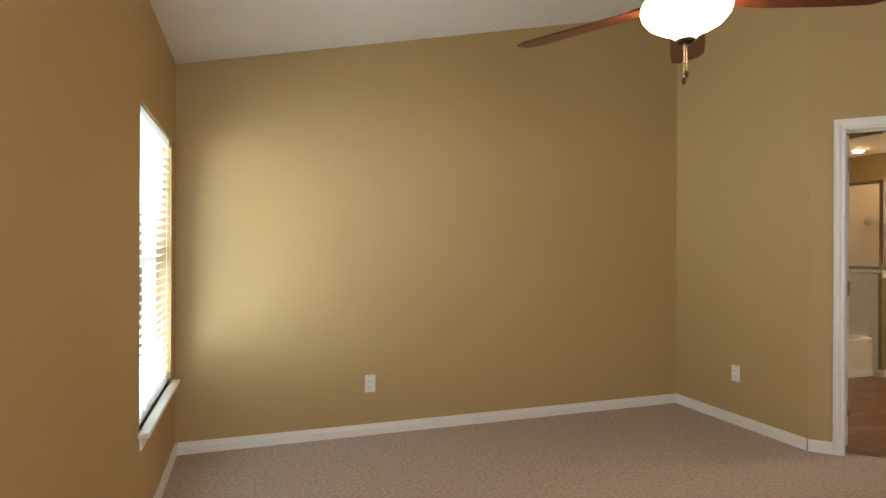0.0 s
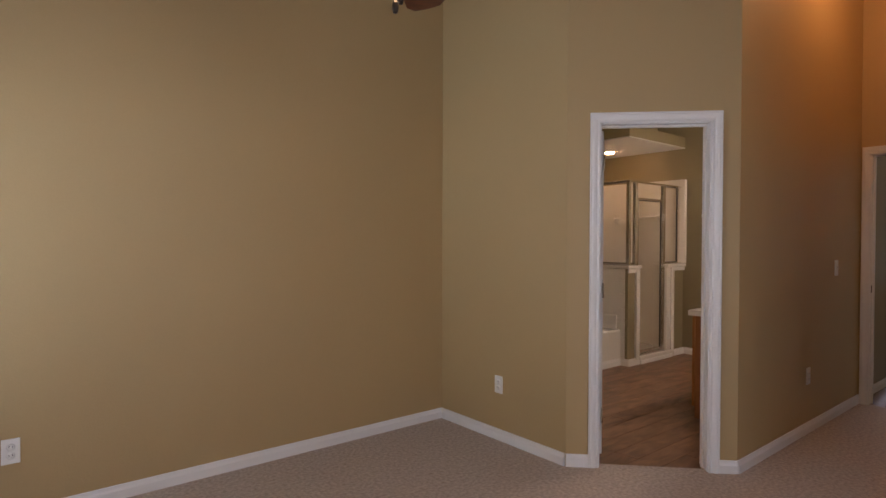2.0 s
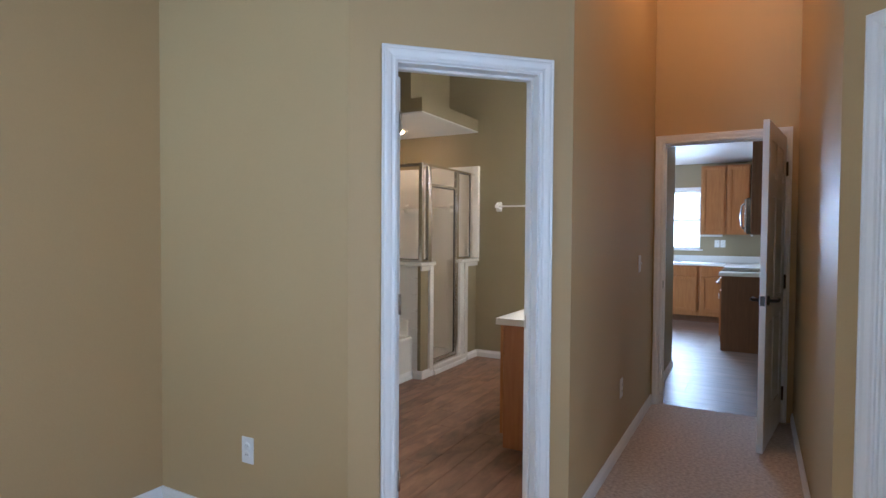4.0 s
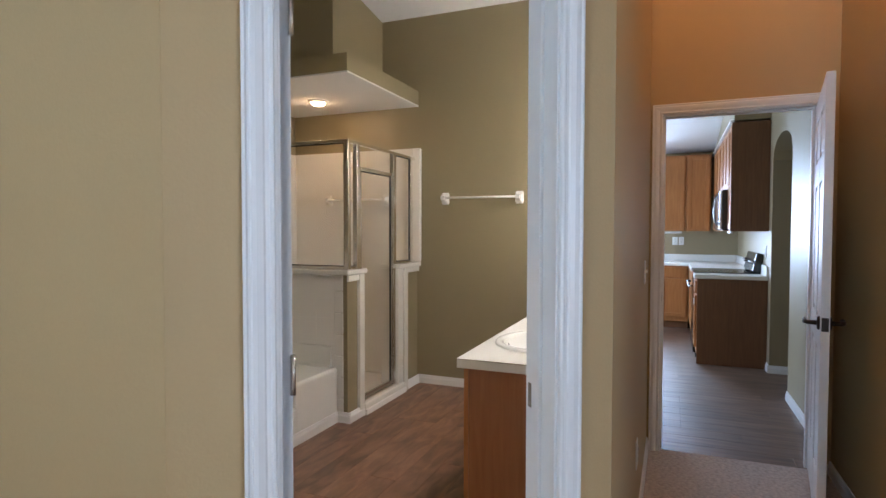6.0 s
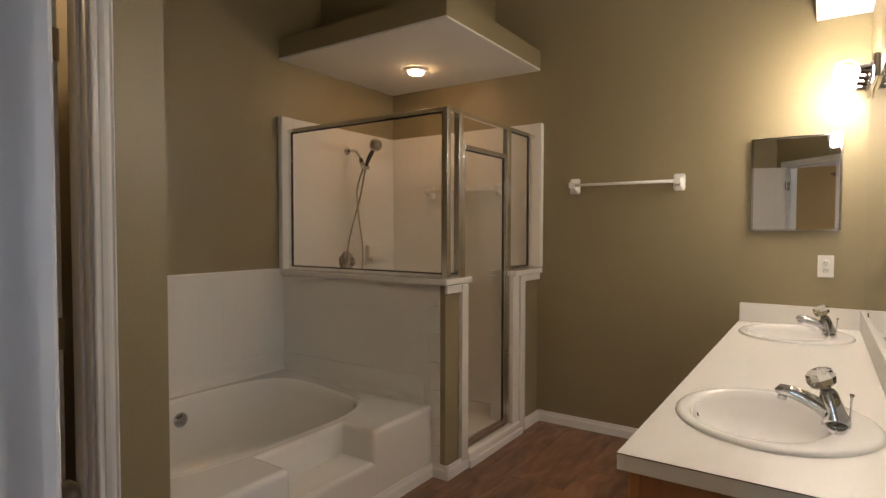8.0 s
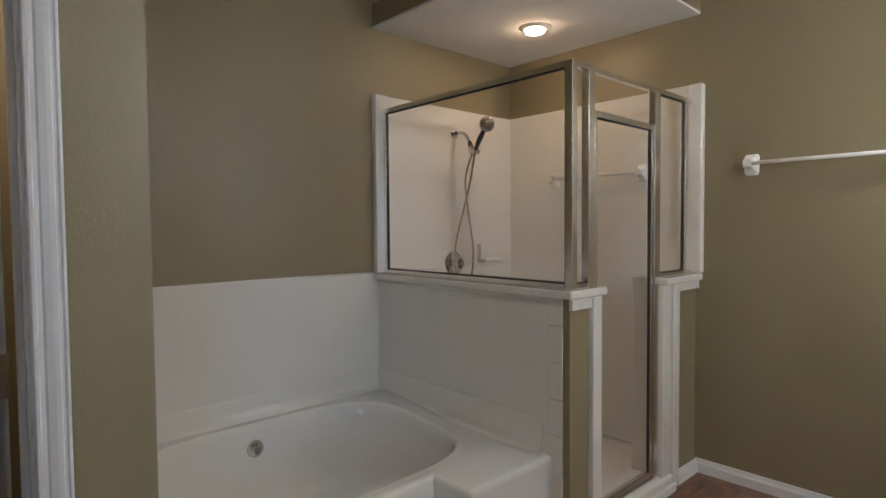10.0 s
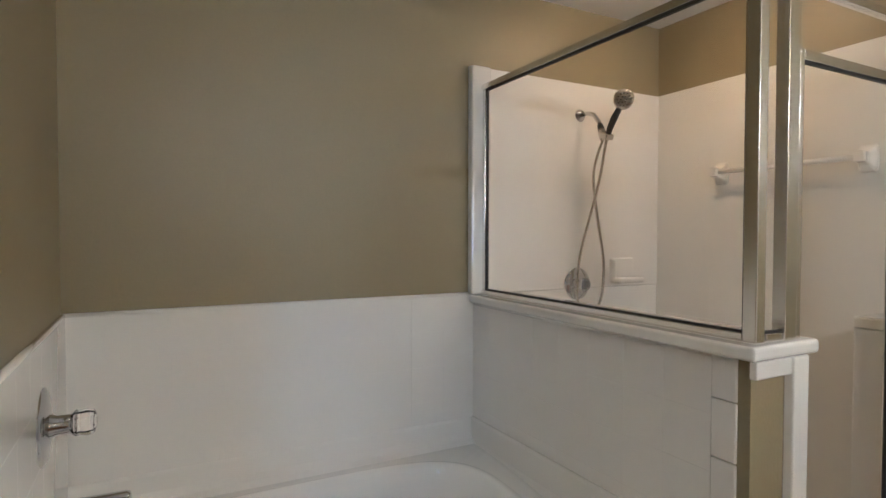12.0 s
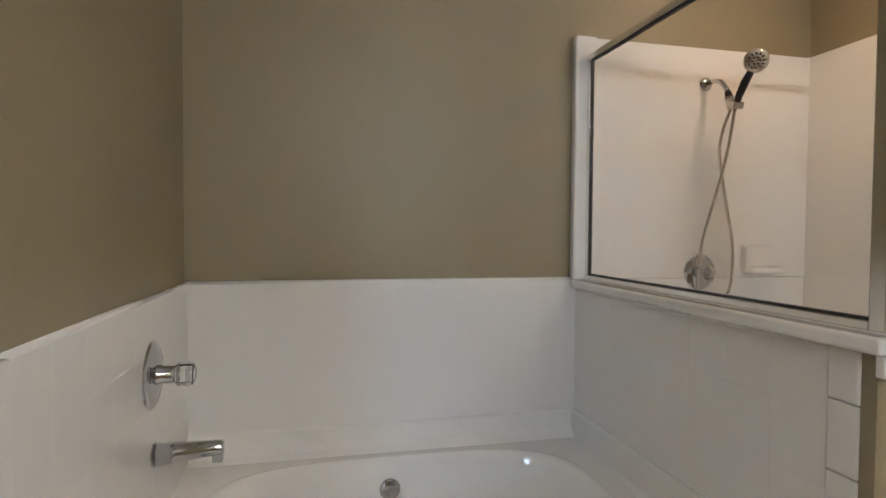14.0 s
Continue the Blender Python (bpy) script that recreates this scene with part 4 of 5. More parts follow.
def bathtub():
    ob = thing("bathtub", Matrix.Identity(4), "white acrylic garden tub with a front step", "bathtub")
    x0, x1, y0, y1 = TUB_W + 0.001, PART_W - 0.001, 4.455, BN - 0.001
    cx, cy, rx, ry = 5.610, 4.918, 0.632, 0.424
    n = 64

    def sup(a, e=0.56):
        c, s = math.cos(a), math.sin(a)
        return math.copysign(abs(c) ** e, c), math.copysign(abs(s) ** e, s)

    def lift(y):
        u = min(1.0, max(0.0, (y - 4.65) / 0.70))
        return LIFT * u * u * (3 - 2 * u)

    bm = bmesh.new()
    levels = [(1.05, DECK - 0.0), (1.02, DECK + 0.005), (1.0, DECK + 0.001), (0.985, DECK - 0.012), (0.975, DECK - 0.06), (0.955, DECK - 0.20), (0.935, DECK - 0.29), (0.89, DECK - 0.325), (0.75, DECK - 0.335), (0.0, DECK - 0.335)]
    rings = []
    for f, z in levels:
        if f == 0:
            rings.append([bm.verts.new((cx, cy, z))])
            continue
        rings.append([bm.verts.new((cx + rx * f * sup(2 * math.pi * (k + 0.5) / n)[0], cy + ry * f * sup(2 * math.pi * (k + 0.5) / n)[1], z)) for k in range(n)])
    for a, b in zip(rings, rings[1:]):
        for k in range(n):
            if len(b) == 1:
                f = bm.faces.new((a[k], a[(k + 1) % n], b[0]))
            else:
                f = bm.faces.new((a[k], a[(k + 1) % n], b[(k + 1) % n], b[k]))
            f.smooth = True
    bmesh.ops.recalc_face_normals(bm, faces=bm.faces)
    for v in bm.verts:
        v.co.z += lift(v.co.y) * min(1.0, max(0.0, (v.co.z - DECK + 0.3) / 0.3))
    part("basin", bm, ACRYLIC, ob)
    # deck round the basin, meeting its outer ring
    bm = bmesh.new()
    ring = [(cx + rx * 1.05 * sup(2 * math.pi * (k + 0.5) / n)[0], cy + ry * 1.05 * sup(2 * math.pi * (k + 0.5) / n)[1]) for k in range(n)]
    inner = [bm.verts.new((x, y, DECK)) for x, y in ring]
    outer = []
    for x, y in ring:
        dx, dy = x - cx, y - cy
        t = min(((x1 - cx) if dx > 0 else (x0 - cx)) / dx if abs(dx) > 1e-9 else 1e9, ((y1 - cy) if dy > 0 else (y0 - cy)) / dy if abs(dy) > 1e-9 else 1e9)
        outer.append(bm.verts.new((cx + dx * t, cy + dy * t, DECK)))
    cs = [bm.verts.new((x, y, DECK)) for x in (x0, x1) for y in (y0, y1)]
    for k in range(n):
        a, b = outer[k], outer[(k + 1) % n]
        same = (abs(a.co.x - b.co.x) < 1e-6 and (abs(a.co.x - x0) < 1e-6 or abs(a.co.x - x1) < 1e-6)) or (abs(a.co.y - b.co.y) < 1e-6 and (abs(a.co.y - y0) < 1e-6 or abs(a.co.y - y1) < 1e-6))
        if same:
            bm.faces.new((inner[k], a, b, inner[(k + 1) % n]))
        else:
            c = min(cs, key=lambda v: (v.co - (a.co + b.co) / 2).length)
            bm.faces.new((inner[k], a, c, b, inner[(k + 1) % n]))
    bmesh.ops.recalc_face_normals(bm, faces=bm.faces)
    for f in bm.faces:
        if f.normal.z < 0:
            f.normal_flip()
    for v in bm.verts:
        v.co.z += lift(v.co.y)
    part("deck", bm, ACRYLIC, ob)
    # apron: two blocks, and a lower step between them
    part("front_block", eased(5.892, x1, TUB_F, 4.500, 0.0, DECK + 0.001, 0.022, lambda c: (c.y < TUB_F + 0.01 and c.z > DECK - 0.01) or (c.x < 5.90 and c.z > 0.1)), ACRYLIC, ob)
    part("front_block", eased(x0, 5.395, TUB_F, 4.500, 0.0, DECK + 0.001, 0.022, lambda c: (c.y < TUB_F + 0.01 and c.z > DECK - 0.01) or (c.x > 5.38 and c.z > 0.1)), ACRYLIC, ob)
    part("step", eased(5.36, 5.92, TUB_F + 0.001, 4.47, 0.0, STEP, 0.020, lambda c: c.y < TUB_F + 0.01 and c.z > STEP - 0.01), ACRYLIC, ob)
    part("riser", eased(5.36, 5.92, 4.435, 4.500, STEP - 0.02, DECK + 0.001, 0.02, lambda c: c.y < 4.44 and c.z > DECK - 0.01), ACRYLIC, ob)
    part("base_trim", molding(PART_W - TUB_W - 0.002, BASE), TRIM_WHITE, ob, "white baseboard along the tub apron").matrix_basis = pose(PART_W - 0.001, TUB_F, 0, 0, 0, 180)
    rise = ((0, -0.02), (0.052, -0.02), (0.050, LIFT), (0.030, LIFT + 0.018), (0.020, LIFT + 0.042), (0.0165, 0.136), (0.013, 0.146), (0.006, 0.150), (0, 0.150))
    low = tuple((u * 0.7, v - (LIFT if 0 < v < 0.13 else 0)) for u, v in rise)
    part("upstand", molding(x1 - x0, rise), ACRYLIC, ob).matrix_basis = pose(x1, y1, DECK, 0, 0, 180)
    part("upstand", molding(y1 - y0 - 0.01, low), ACRYLIC, ob).matrix_basis = pose(x0, y1 - 0.01, DECK, 0, 0, -90)
    part("upstand", molding(y1 - 4.290, low), ACRYLIC, ob).matrix_basis = pose(x1, 4.280, DECK, 0, 0, 90)
    ov = part("overflow_plate", moved(lathe([(0, 0.012), (0.028, 0.011), (0.038, 0.005), (0.039, 0)], 28), pose(5.580, 5.322, 0.318, 86, 0, 0)), CHROME, ob, "round chrome overflow plate")
    part("overflow_lever", moved(block(-0.006, 0.006, -0.026, 0.004, 0.009, 0.016, 0.002), pose(5.580, 5.322, 0.318, 86, 0, 0)), CHROME, ov)
    return ob


bathtub()


def tiled(name, m, w, h, label, t=0.0125, size=0.1505, off=0.0, joint=0.0009):
    """White wall tiles over an area: x along the wall, y out of it. The last row is cut."""
    ob = thing(name, m, label, "tile surround", "", "structure")
    part("grout", block(0, w, 0, t - 0.003, 0, h), ACRYLIC, ob)
    part("bullnose", tube([(0, t * 0.4, h), (w, t * 0.4, h)], 0.009, 12), ACRYLIC, ob)
    meshes = {}
    z = h
    while z > 0.01:
        lo = max(0.0, z - size)
        x = 0.0
        first = off or size
        while x < w - 0.004:
            hi = min(w, x + (first if x == 0.0 else size))
            key = (round(hi - x, 4), round(z - lo, 4))
            if key not in meshes:
                tile = part("tile", block(0, key[0], 0.001, t, 0, key[1], joint, None, 1), ACRYLIC, ob)
                meshes[key] = tile.data
            else:
                tile = new("tile", meshes[key])
                tile.parent = ob
            tile.matrix_basis = pose(x, 0, lo)
            x = hi
        z = lo
    return ob


TT = 1.078
tiled("tub_surround_north", pose(PART_W, BN, DECK, 0, 0, 180), PART_W - TUB_W, TT - DECK, "glossy white tiled tub wall below olive paint", joint=0.0003)
tiled("tub_surround_west", pose(TUB_W, BN - 0.0125, DECK, 0, 0, -90), BN - 0.0125 - 4.245, TT - DECK, "glossy white tiled wall at the tub's tap end", joint=0.0003)
tiled("tub_surround_east", pose(PART_W + 0.0115, 4.2545, DECK, 0, 0, 90), BN - 4.2545 - 0.0125, TT - DECK - 0.045, "white tiled face of the low shower wall", joint=0.0006)
ENDS = [0.0, 0.166, 0.318, 0.470, 0.622, 0.774, 0.926, PZ - 0.031]
structure("trim_tub_edge", merge(*[block(PART_W - 0.004, PART_W + 0.0118, 4.183, 4.2543, a + 0.0006, b - 0.0006, 0.005, None, 3) for a, b in zip(ENDS, ENDS[1:])]), ACRYLIC, "white rounded end tiles beside the tub", "trim")
structure("trim_tub_west", block(TUB_W + 0.0004, TUB_W + 0.014, 4.205, 4.246, 0.0, TT, 0.005), ACRYLIC, "white rounded end of the tub tile", "trim")

# shower: curb, caps, white surround, frame and glass
structure("ledge_partition", block(6.342, 6.612, 4.124, BN - 0.02, PZ - 0.03, PZ + 0.006, 0.010, None, 3), ACRYLIC, "white ledge on the low shower wall", "ledge")
structure("ledge_front", block(7.125, BE - 0.001, 4.110, 4.30, PZ - 0.03, PZ + 0.006, 0.006), ACRYLIC, "white ledge on the low shower wall", "ledge")
structure("trim_shower_jamb", block(6.506, 6.572, 4.126, 4.30, 0.0, PZ - 0.031, 0.006), ACRYLIC, "white acrylic jamb of the shower opening", "trim")
structure("trim_shower_jamb_east", merge(block(7.130, 7.215, 4.132, 4.30, 0.0, PZ - 0.031, 0.006), block(7.222, 7.289, 4.122, 4.28, 0.0, PZ - 0.031, 0.006)), ACRYLIC, "white acrylic jamb of the shower opening", "trim")
structure("trim_cap_front", merge(block(6.362, 6.505, 4.130, 4.1495, PZ - 0.075, PZ - 0.031, 0.004), block(7.29, BE - 0.001, 4.128, 4.1495, PZ - 0.075, PZ - 0.031, 0.004)), ACRYLIC, "white trim under the shower ledges", "trim")
pan = thing("shower_pan", Matrix.Identity(4), "white acrylic shower pan with a raised curb", "shower pan")
part("curb", block(6.565, 7.225, 4.118, 4.30, 0.0, 0.085, 0.014, None, 3), ACRYLIC, pan)
part("pan_floor", block(6.55, BE - 0.002, 4.30, BN - 0.002, 0.0, 0.045, 0.01), ACRYLIC, pan)
part("curb_trim", block(6.565, 7.225, 4.104, 4.119, 0.0, 0.042, 0.004), TRIM_WHITE, pan)
part("drain", moved(lathe([(0, 0.003), (0.05, 0.002), (0.055, 0)], 28), pose(7.03, 4.85, 0.045)), CHROME, pan)
sur = thing("shower_surround", Matrix.Identity(4), "glossy white acrylic shower surround on two walls", "shower wall")
ST = 2.075
part("north_panel", block(6.347, BE - 0.001, BN - 0.020, BN - 0.001, PZ + 0.007, ST, 0.003), ACRYLIC, sur)
part("north_flange", block(6.343, 6.440, BN - 0.045, BN - 0.0205, PZ + 0.007, ST - 0.001, 0.010, None, 4), ACRYLIC, sur)
part("east_panel", block(BE - 0.020, BE - 0.001, 4.185, BN - 0.0195, 0.05, ST, 0.0), ACRYLIC, sur)
part("east_flange", block(BE - 0.045, BE - 0.001, 4.104, 4.183, PZ + 0.007, ST - 0.001, 0.012, None, 4), ACRYLIC, sur)
part("north_lower", block(6.56, BE - 0.022, BN - 0.022, BN - 0.001, 0.045, PZ + 0.0065, 0.003), ACRYLIC, sur)
part("partition_lower", block(6.5055, 6.56, 4.30, BN - 0.022, 0.045, PZ - 0.031, 0.003), ACRYLIC, sur)
part("front_lower", block(7.225, BE - 0.022, 4.281, 4.30, 0.045, PZ - 0.031, 0.003), ACRYLIC, sur)
bm = merge(block(7.172, 7.326, BN - 0.032, BN - 0.019, 1.112, 1.222, 0.006, None, 3), block(7.166, 7.184, BN - 0.060, BN - 0.02, 1.106, 1.215, 0.007, None, 3), block(7.166, 7.345, BN - 0.095, BN - 0.02, 1.096, 1.128, 0.014, None, 4))
part("soap_dish", bm, ACRYLIC, sur, "moulded white soap dish")
ceramic_bar(pose(BE - 0.020, 4.745, 1.630, 0, 0, 90), 0.61, "white towel bar moulded inside the shower", "shower_towel_bar", 0.011, 0.05, ACRYLIC)

enc = thing("shower_enclosure", Matrix.Identity(4), "silver framed clear glass shower enclosure with a hinged door", "shower enclosure")
FX, FY, FZ0, FZ1 = 6.402, 4.166, PZ + 0.006, 1.990     # planes of the side and front glass


def bar_x(name, x0, x1, z0, z1, d=0.017, mat=None, parent=None, y=FY):
    return part(name, block(x0, x1, y - d, y + d, z0, z1, 0.002), mat or ALUMINIUM, parent or enc)


def bar_y(name, y0, y1, z0, z1, d=0.014):
    return part(name, block(FX - d, FX + d, y0, y1, z0, z1, 0.002), ALUMINIUM, enc)


part("corner_post", merge(block(FX - 0.018, FX + 0.018, FY - 0.018, FY + 0.018, FZ0, FZ1, 0.003), block(FX + 0.0185, FX + 0.030, FY - 0.010, FY + 0.010, FZ0, FZ1 - 0.03, 0.002)), ALUMINIUM, enc)
bar_y("top_rail", FY + 0.019, BN - 0.046, FZ1 - 0.024, FZ1, 0.015)
bar_y("sill_rail", FY + 0.021, BN - 0.046, FZ0, FZ0 + 0.022)
bar_y("wall_rail", BN - 0.070, BN - 0.046, FZ0 + 0.0225, FZ1 - 0.0245, 0.0085)
bar_x("top_rail", FX + 0.019, BE - 0.046, FZ1 - 0.022, FZ1, 0.014)
bar_x("door_post", 6.502, 6.550, 0.086, FZ1 - 0.0225)
bar_x("door_post", 7.070, 7.122, 0.086, FZ1 - 0.0225)
bar_x("wall_rail", 7.400, 7.424, FZ0 + 0.0205, FZ1 - 0.0225, 0.012)
bar_x("sill_rail", 7.129, 7.484, FZ0, FZ0 + 0.020, 0.012)
bar_x("sill_rail", FX + 0.035, 6.4995, FZ0, FZ0 + 0.020, 0.012)
bar_x("threshold", 6.5525, 7.0675, 0.086, 0.104, 0.02)


def pane_x(name, x0, x1, z0, z1, seal=()):
    """A pane in the front, with thin black seals on the named sides."""
    g = part(name, block(x0, x1, FY - 0.003, FY + 0.003, z0, z1), GLASS, enc, "clear glass pane")
    g.visible_shadow = False
    e = 0.006
    sides = {"left": (x0, x0 + e, z0, z1), "right": (x1 - e, x1, z0, z1), "low": (x0 + e, x1 - e, z0, z0 + e), "top": (x0 + e, x1 - e, z1 - e, z1)}
    for n in seal:
        a, b, c, d = sides[n]
        part("black_seal", block(a, b, FY - 0.0045, FY + 0.0045, c, d), SEAL, g, "thin black rubber seal")
    return g


pane_x("pane", FX + 0.031, 6.5015, FZ0 + 0.0205, FZ1 - 0.0225, ("low",))
pane_x("pane", 7.123, 7.3995, FZ0 + 0.0205, FZ1 - 0.0225, ("right", "low", "top"))
pane_x("transom_pane", 6.5525, 7.0675, 1.815, FZ1 - 0.0225)
door = bar_x("shower_door", 6.556, 6.576, 0.110, 1.812, 0.012)
bar_x("door_stile", 7.046, 7.066, 0.110, 1.812, 0.012, None, door)
bar_x("door_rail", 6.5765, 7.0455, 1.786, 1.812, 0.012, None, door)
bar_x("door_rail", 6.5765, 7.0455, 0.110, 0.136, 0.012, None, door)
g = part("door_pane", block(6.5765, 7.0455, FY - 0.003, FY + 0.003, 0.1365, 1.7855), GLASS, door, "clear glass door pane")
g.visible_shadow = False
part("door_seal", merge(block(7.039, 7.0455, FY - 0.0045, FY + 0.0045, 0.1365, 1.7855), block(6.5765, 7.039, FY - 0.0045, FY + 0.0045, 1.780, 1.7855)), SEAL, door)
g = part("side_pane", block(FX - 0.003, FX + 0.003, FY + 0.021, BN - 0.0705, FZ0 + 0.0225, FZ1 - 0.0245), GLASS, enc, "clear glass pane")
g.visible_shadow = False
e = 0.006
part("black_seal", merge(block(FX - 0.006, FX + 0.006, FY + 0.021, FY + 0.021 + e, FZ0 + 0.0225, FZ1 - 0.0245), block(FX - 0.006, FX + 0.006, BN - 0.0705 - e, BN - 0.0705, FZ0 + 0.0225, FZ1 - 0.0245), block(FX - 0.006, FX + 0.006, FY + 0.028, BN - 0.0775, FZ0 + 0.0225, FZ0 + 0.0225 + e), block(FX - 0.006, FX + 0.006, FY + 0.028, BN - 0.0775, FZ1 - 0.0245 - e, FZ1 - 0.0245)), SEAL, g, "thin black rubber seal")

# hand shower on the north wall
YN = BN - 0.020
hs = thing("hand_shower", Matrix.Identity(4), "brushed nickel hand shower on an arm with a looped hose", "shower head")
part("wall_flange", moved(lathe([(0, 0.014), (0.020, 0.012), (0.028, 0.004), (0.030, 0)], 24), pose(6.968, YN, 1.920, 90, 0, 0)), CHROME, hs)
part("arm", tube([(6.968, YN, 1.920), (6.968, YN - 0.055, 1.920), (6.967, YN - 0.095, 1.906), (6.965, YN - 0.130, 1.868), (6.964, YN - 0.145, 1.842)], 0.0105, 14), CHROME, hs)
part("swivel", tube([(6.964, YN - 0.140, 1.852), (6.963, YN - 0.152, 1.825)], 0.015, 16, [0.013, 0.016]), SEAL, hs, "black swivel nut")
part("holder", merge(tube([(6.963, YN - 0.150, 1.828), (6.962, YN - 0.168, 1.782)], 0.017, 16, [0.017, 0.019]), moved(block(-0.024, 0.024, -0.030, 0.018, -0.014, 0.014, 0.006, None, 3), pose(6.964, YN - 0.178, 1.795, 24, 0, 0))), NICKEL, hs)
part("wand", tube([(6.962, YN - 0.188, 1.775), (6.966, YN - 0.200, 1.822), (6.973, YN - 0.222, 1.870), (6.980, YN - 0.250, 1.915)], 0.013, 14, [0.011, 0.014, 0.016, 0.013]), SEAL, hs, "dark grip of the hand shower")
HEAD = look((6.985, YN - 0.265, 1.945), (6.985 - 0.34, YN - 0.265 - 0.40, 1.945 - 0.12))
part("spray_head", moved(lathe([(0, 0.034), (0.018, 0.031), (0.036, 0.018), (0.046, 0.004), (0.046, -0.008), (0.040, -0.014), (0, -0.015)], 28), HEAD), NICKEL, hs, "round brushed nickel spray head")
part("spray_face", moved(merge(*[moved(lathe([(0, -0.0185), (0.0035, -0.018), (0.004, -0.014)], 8), pose(rr * math.cos(a), rr * math.sin(a), 0)) for rr, q in ((0.013, 6), (0.028, 12)) for a in [2 * math.pi * j / q for j in range(q)]]), HEAD), SEAL, hs)


def spline(pts, n=10):
    """Points of a smooth line through pts."""
    p = [Vector(q) for q in pts]
    p = [2 * p[0] - p[1]] + p + [2 * p[-1] - p[-2]]
    out = []
    for i in range(1, len(p) - 2):
        for k in range(n):
            t = k / n
            out.append(0.5 * (2 * p[i] + (p[i + 1] - p[i - 1]) * t + (2 * p[i - 1] - 5 * p[i] + 4 * p[i + 1] - p[i + 2]) * t * t + (3 * p[i] - p[i - 1] - 3 * p[i + 1] + p[i + 2]) * t ** 3))
    return out + [p[-2]]


hose = spline([(6.955, 5.262, 1.775), (6.942, 5.285, 1.70), (6.950, 5.315, 1.62), (6.985, 5.345, 1.54), (7.035, 5.370, 1.39), (7.083, 5.385, 1.22), (7.085, 5.390, 1.06), (7.045, 5.390, 0.975), (6.975, 5.390, 0.955), (6.920, 5.385, 1.03), (6.922, 5.380, 1.19), (6.938, 5.370, 1.30), (6.964, 5.350, 1.43), (6.974, 5.300, 1.60), (6.962, 5.245, 1.775)])
part("hose", tube(hose, 0.0068, 10), NICKEL, hs, "ribbed metal shower hose")
vl = thing("shower_valve", pose(6.957, YN, 1.100, 90, 0, 0), "round chrome shower valve with a clear handle", "shower valve")
part("escutcheon", lathe([(0, 0.016), (0.04, 0.014), (0.074, 0.006), (0.080, 0)], 40), CHROME, vl)
part("handle", lathe([(0.018, 0.014), (0.018, 0.04), (0.030, 0.048), (0.032, 0.062), (0.022, 0.07), (0, 0.07)], 10), CRYSTAL, vl, "clear acrylic handle")

# tub tap and spout on the west wall
XW = TUB_W + 0.0125
tv = thing("tub_valve", pose(XW, 4.992, 0.862, 90, 0, 90), "round chrome tub valve with a clear acrylic knob", "tub valve")
part("escutcheon", lathe([(0, 0.016), (0.05, 0.014), (0.088, 0.007), (0.097, 0)], 44), CHROME, tv)
part("stem", lathe([(0.030, 0.014), (0.028, 0.022), (0.025, 0.030), (0.025, 0.066), (0, 0.066)], 24), CHROME, tv)
bm = lathe([(0, 0.060), (0.026, 0.060), (0.033, 0.068), (0.031, 0.078), (0.034, 0.092), (0.030, 0.108), (0.016, 0.114), (0, 0.114)], 10)
for f in bm.faces:
    f.smooth = False
part("knob", bm, CRYSTAL, tv, "clear faceted acrylic knob")
sp = thing("tub_spout", pose(XW, 4.996, 0.634), "chrome tub spout on the white tiled wall", "faucet")
part("collar", moved(lathe([(0.034, 0), (0.034, 0.003), (0.032, 0.005), (0, 0.005)], 28), pose(0, 0, 0, 0, 90, 0)), CHROME, sp)
part("spout", tube([(0.001, 0, 0.0), (0.06, 0, 0.003), (0.12, 0, 0.006), (0.178, 0, 0.009), (0.186, 0, 0.009), (0.189, 0, 0.009)], 0.026, 24, [0.033, 0.0292, 0.0250, 0.0212, 0.0185, 0.010]), CHROME, sp)
part("nozzle", eased(0.156, 0.186, -0.015, 0.015, -0.032, 0.006, 0.004, lambda c: c.z < 0.0), CHROME, sp)

rl = thing("recessed_light", pose(7.033, 4.840, 2.440), "lit recessed ceiling light with a white ring", "ceiling light")
part("trim_ring", lathe([(0.058, -0.014), (0.068, -0.012), (0.088, -0.003), (0.090, 0.0), (0.058, 0.0)], 36), PLASTIC, rl)
part("lens", lathe([(0, -0.036), (0.03, -0.034), (0.050, -0.026), (0.057, -0.012), (0.058, -0.001)], 32), CANLIGHT, rl, "glowing round lens")

# ---- kitchen ----


def cabinet_front(parent, m, w, h, name="cabinet_door", mat=OAK):
    """A framed front with a recessed flat panel: x along it, y out, z up."""
    if h < 0.2:
        return part(name, moved(block(0, w, 0, 0.018, 0, h, 0.004), m), mat, parent)
    st = 0.052
    bits = [block(0, st, 0, 0.020, 0, h, 0.003), block(w - st, w, 0, 0.020, 0, h, 0.003), block(st, w - st, 0, 0.0195, 0, st, 0.003), block(st, w - st, 0, 0.0195, h - st, h, 0.003)]
    d = part(name, moved(merge(*bits), m), mat, parent)
    part("door_panel", moved(block(st - 0.002, w - st + 0.002, 0.001, 0.010, st - 0.002, h - st + 0.002), m), mat, d)
    return d


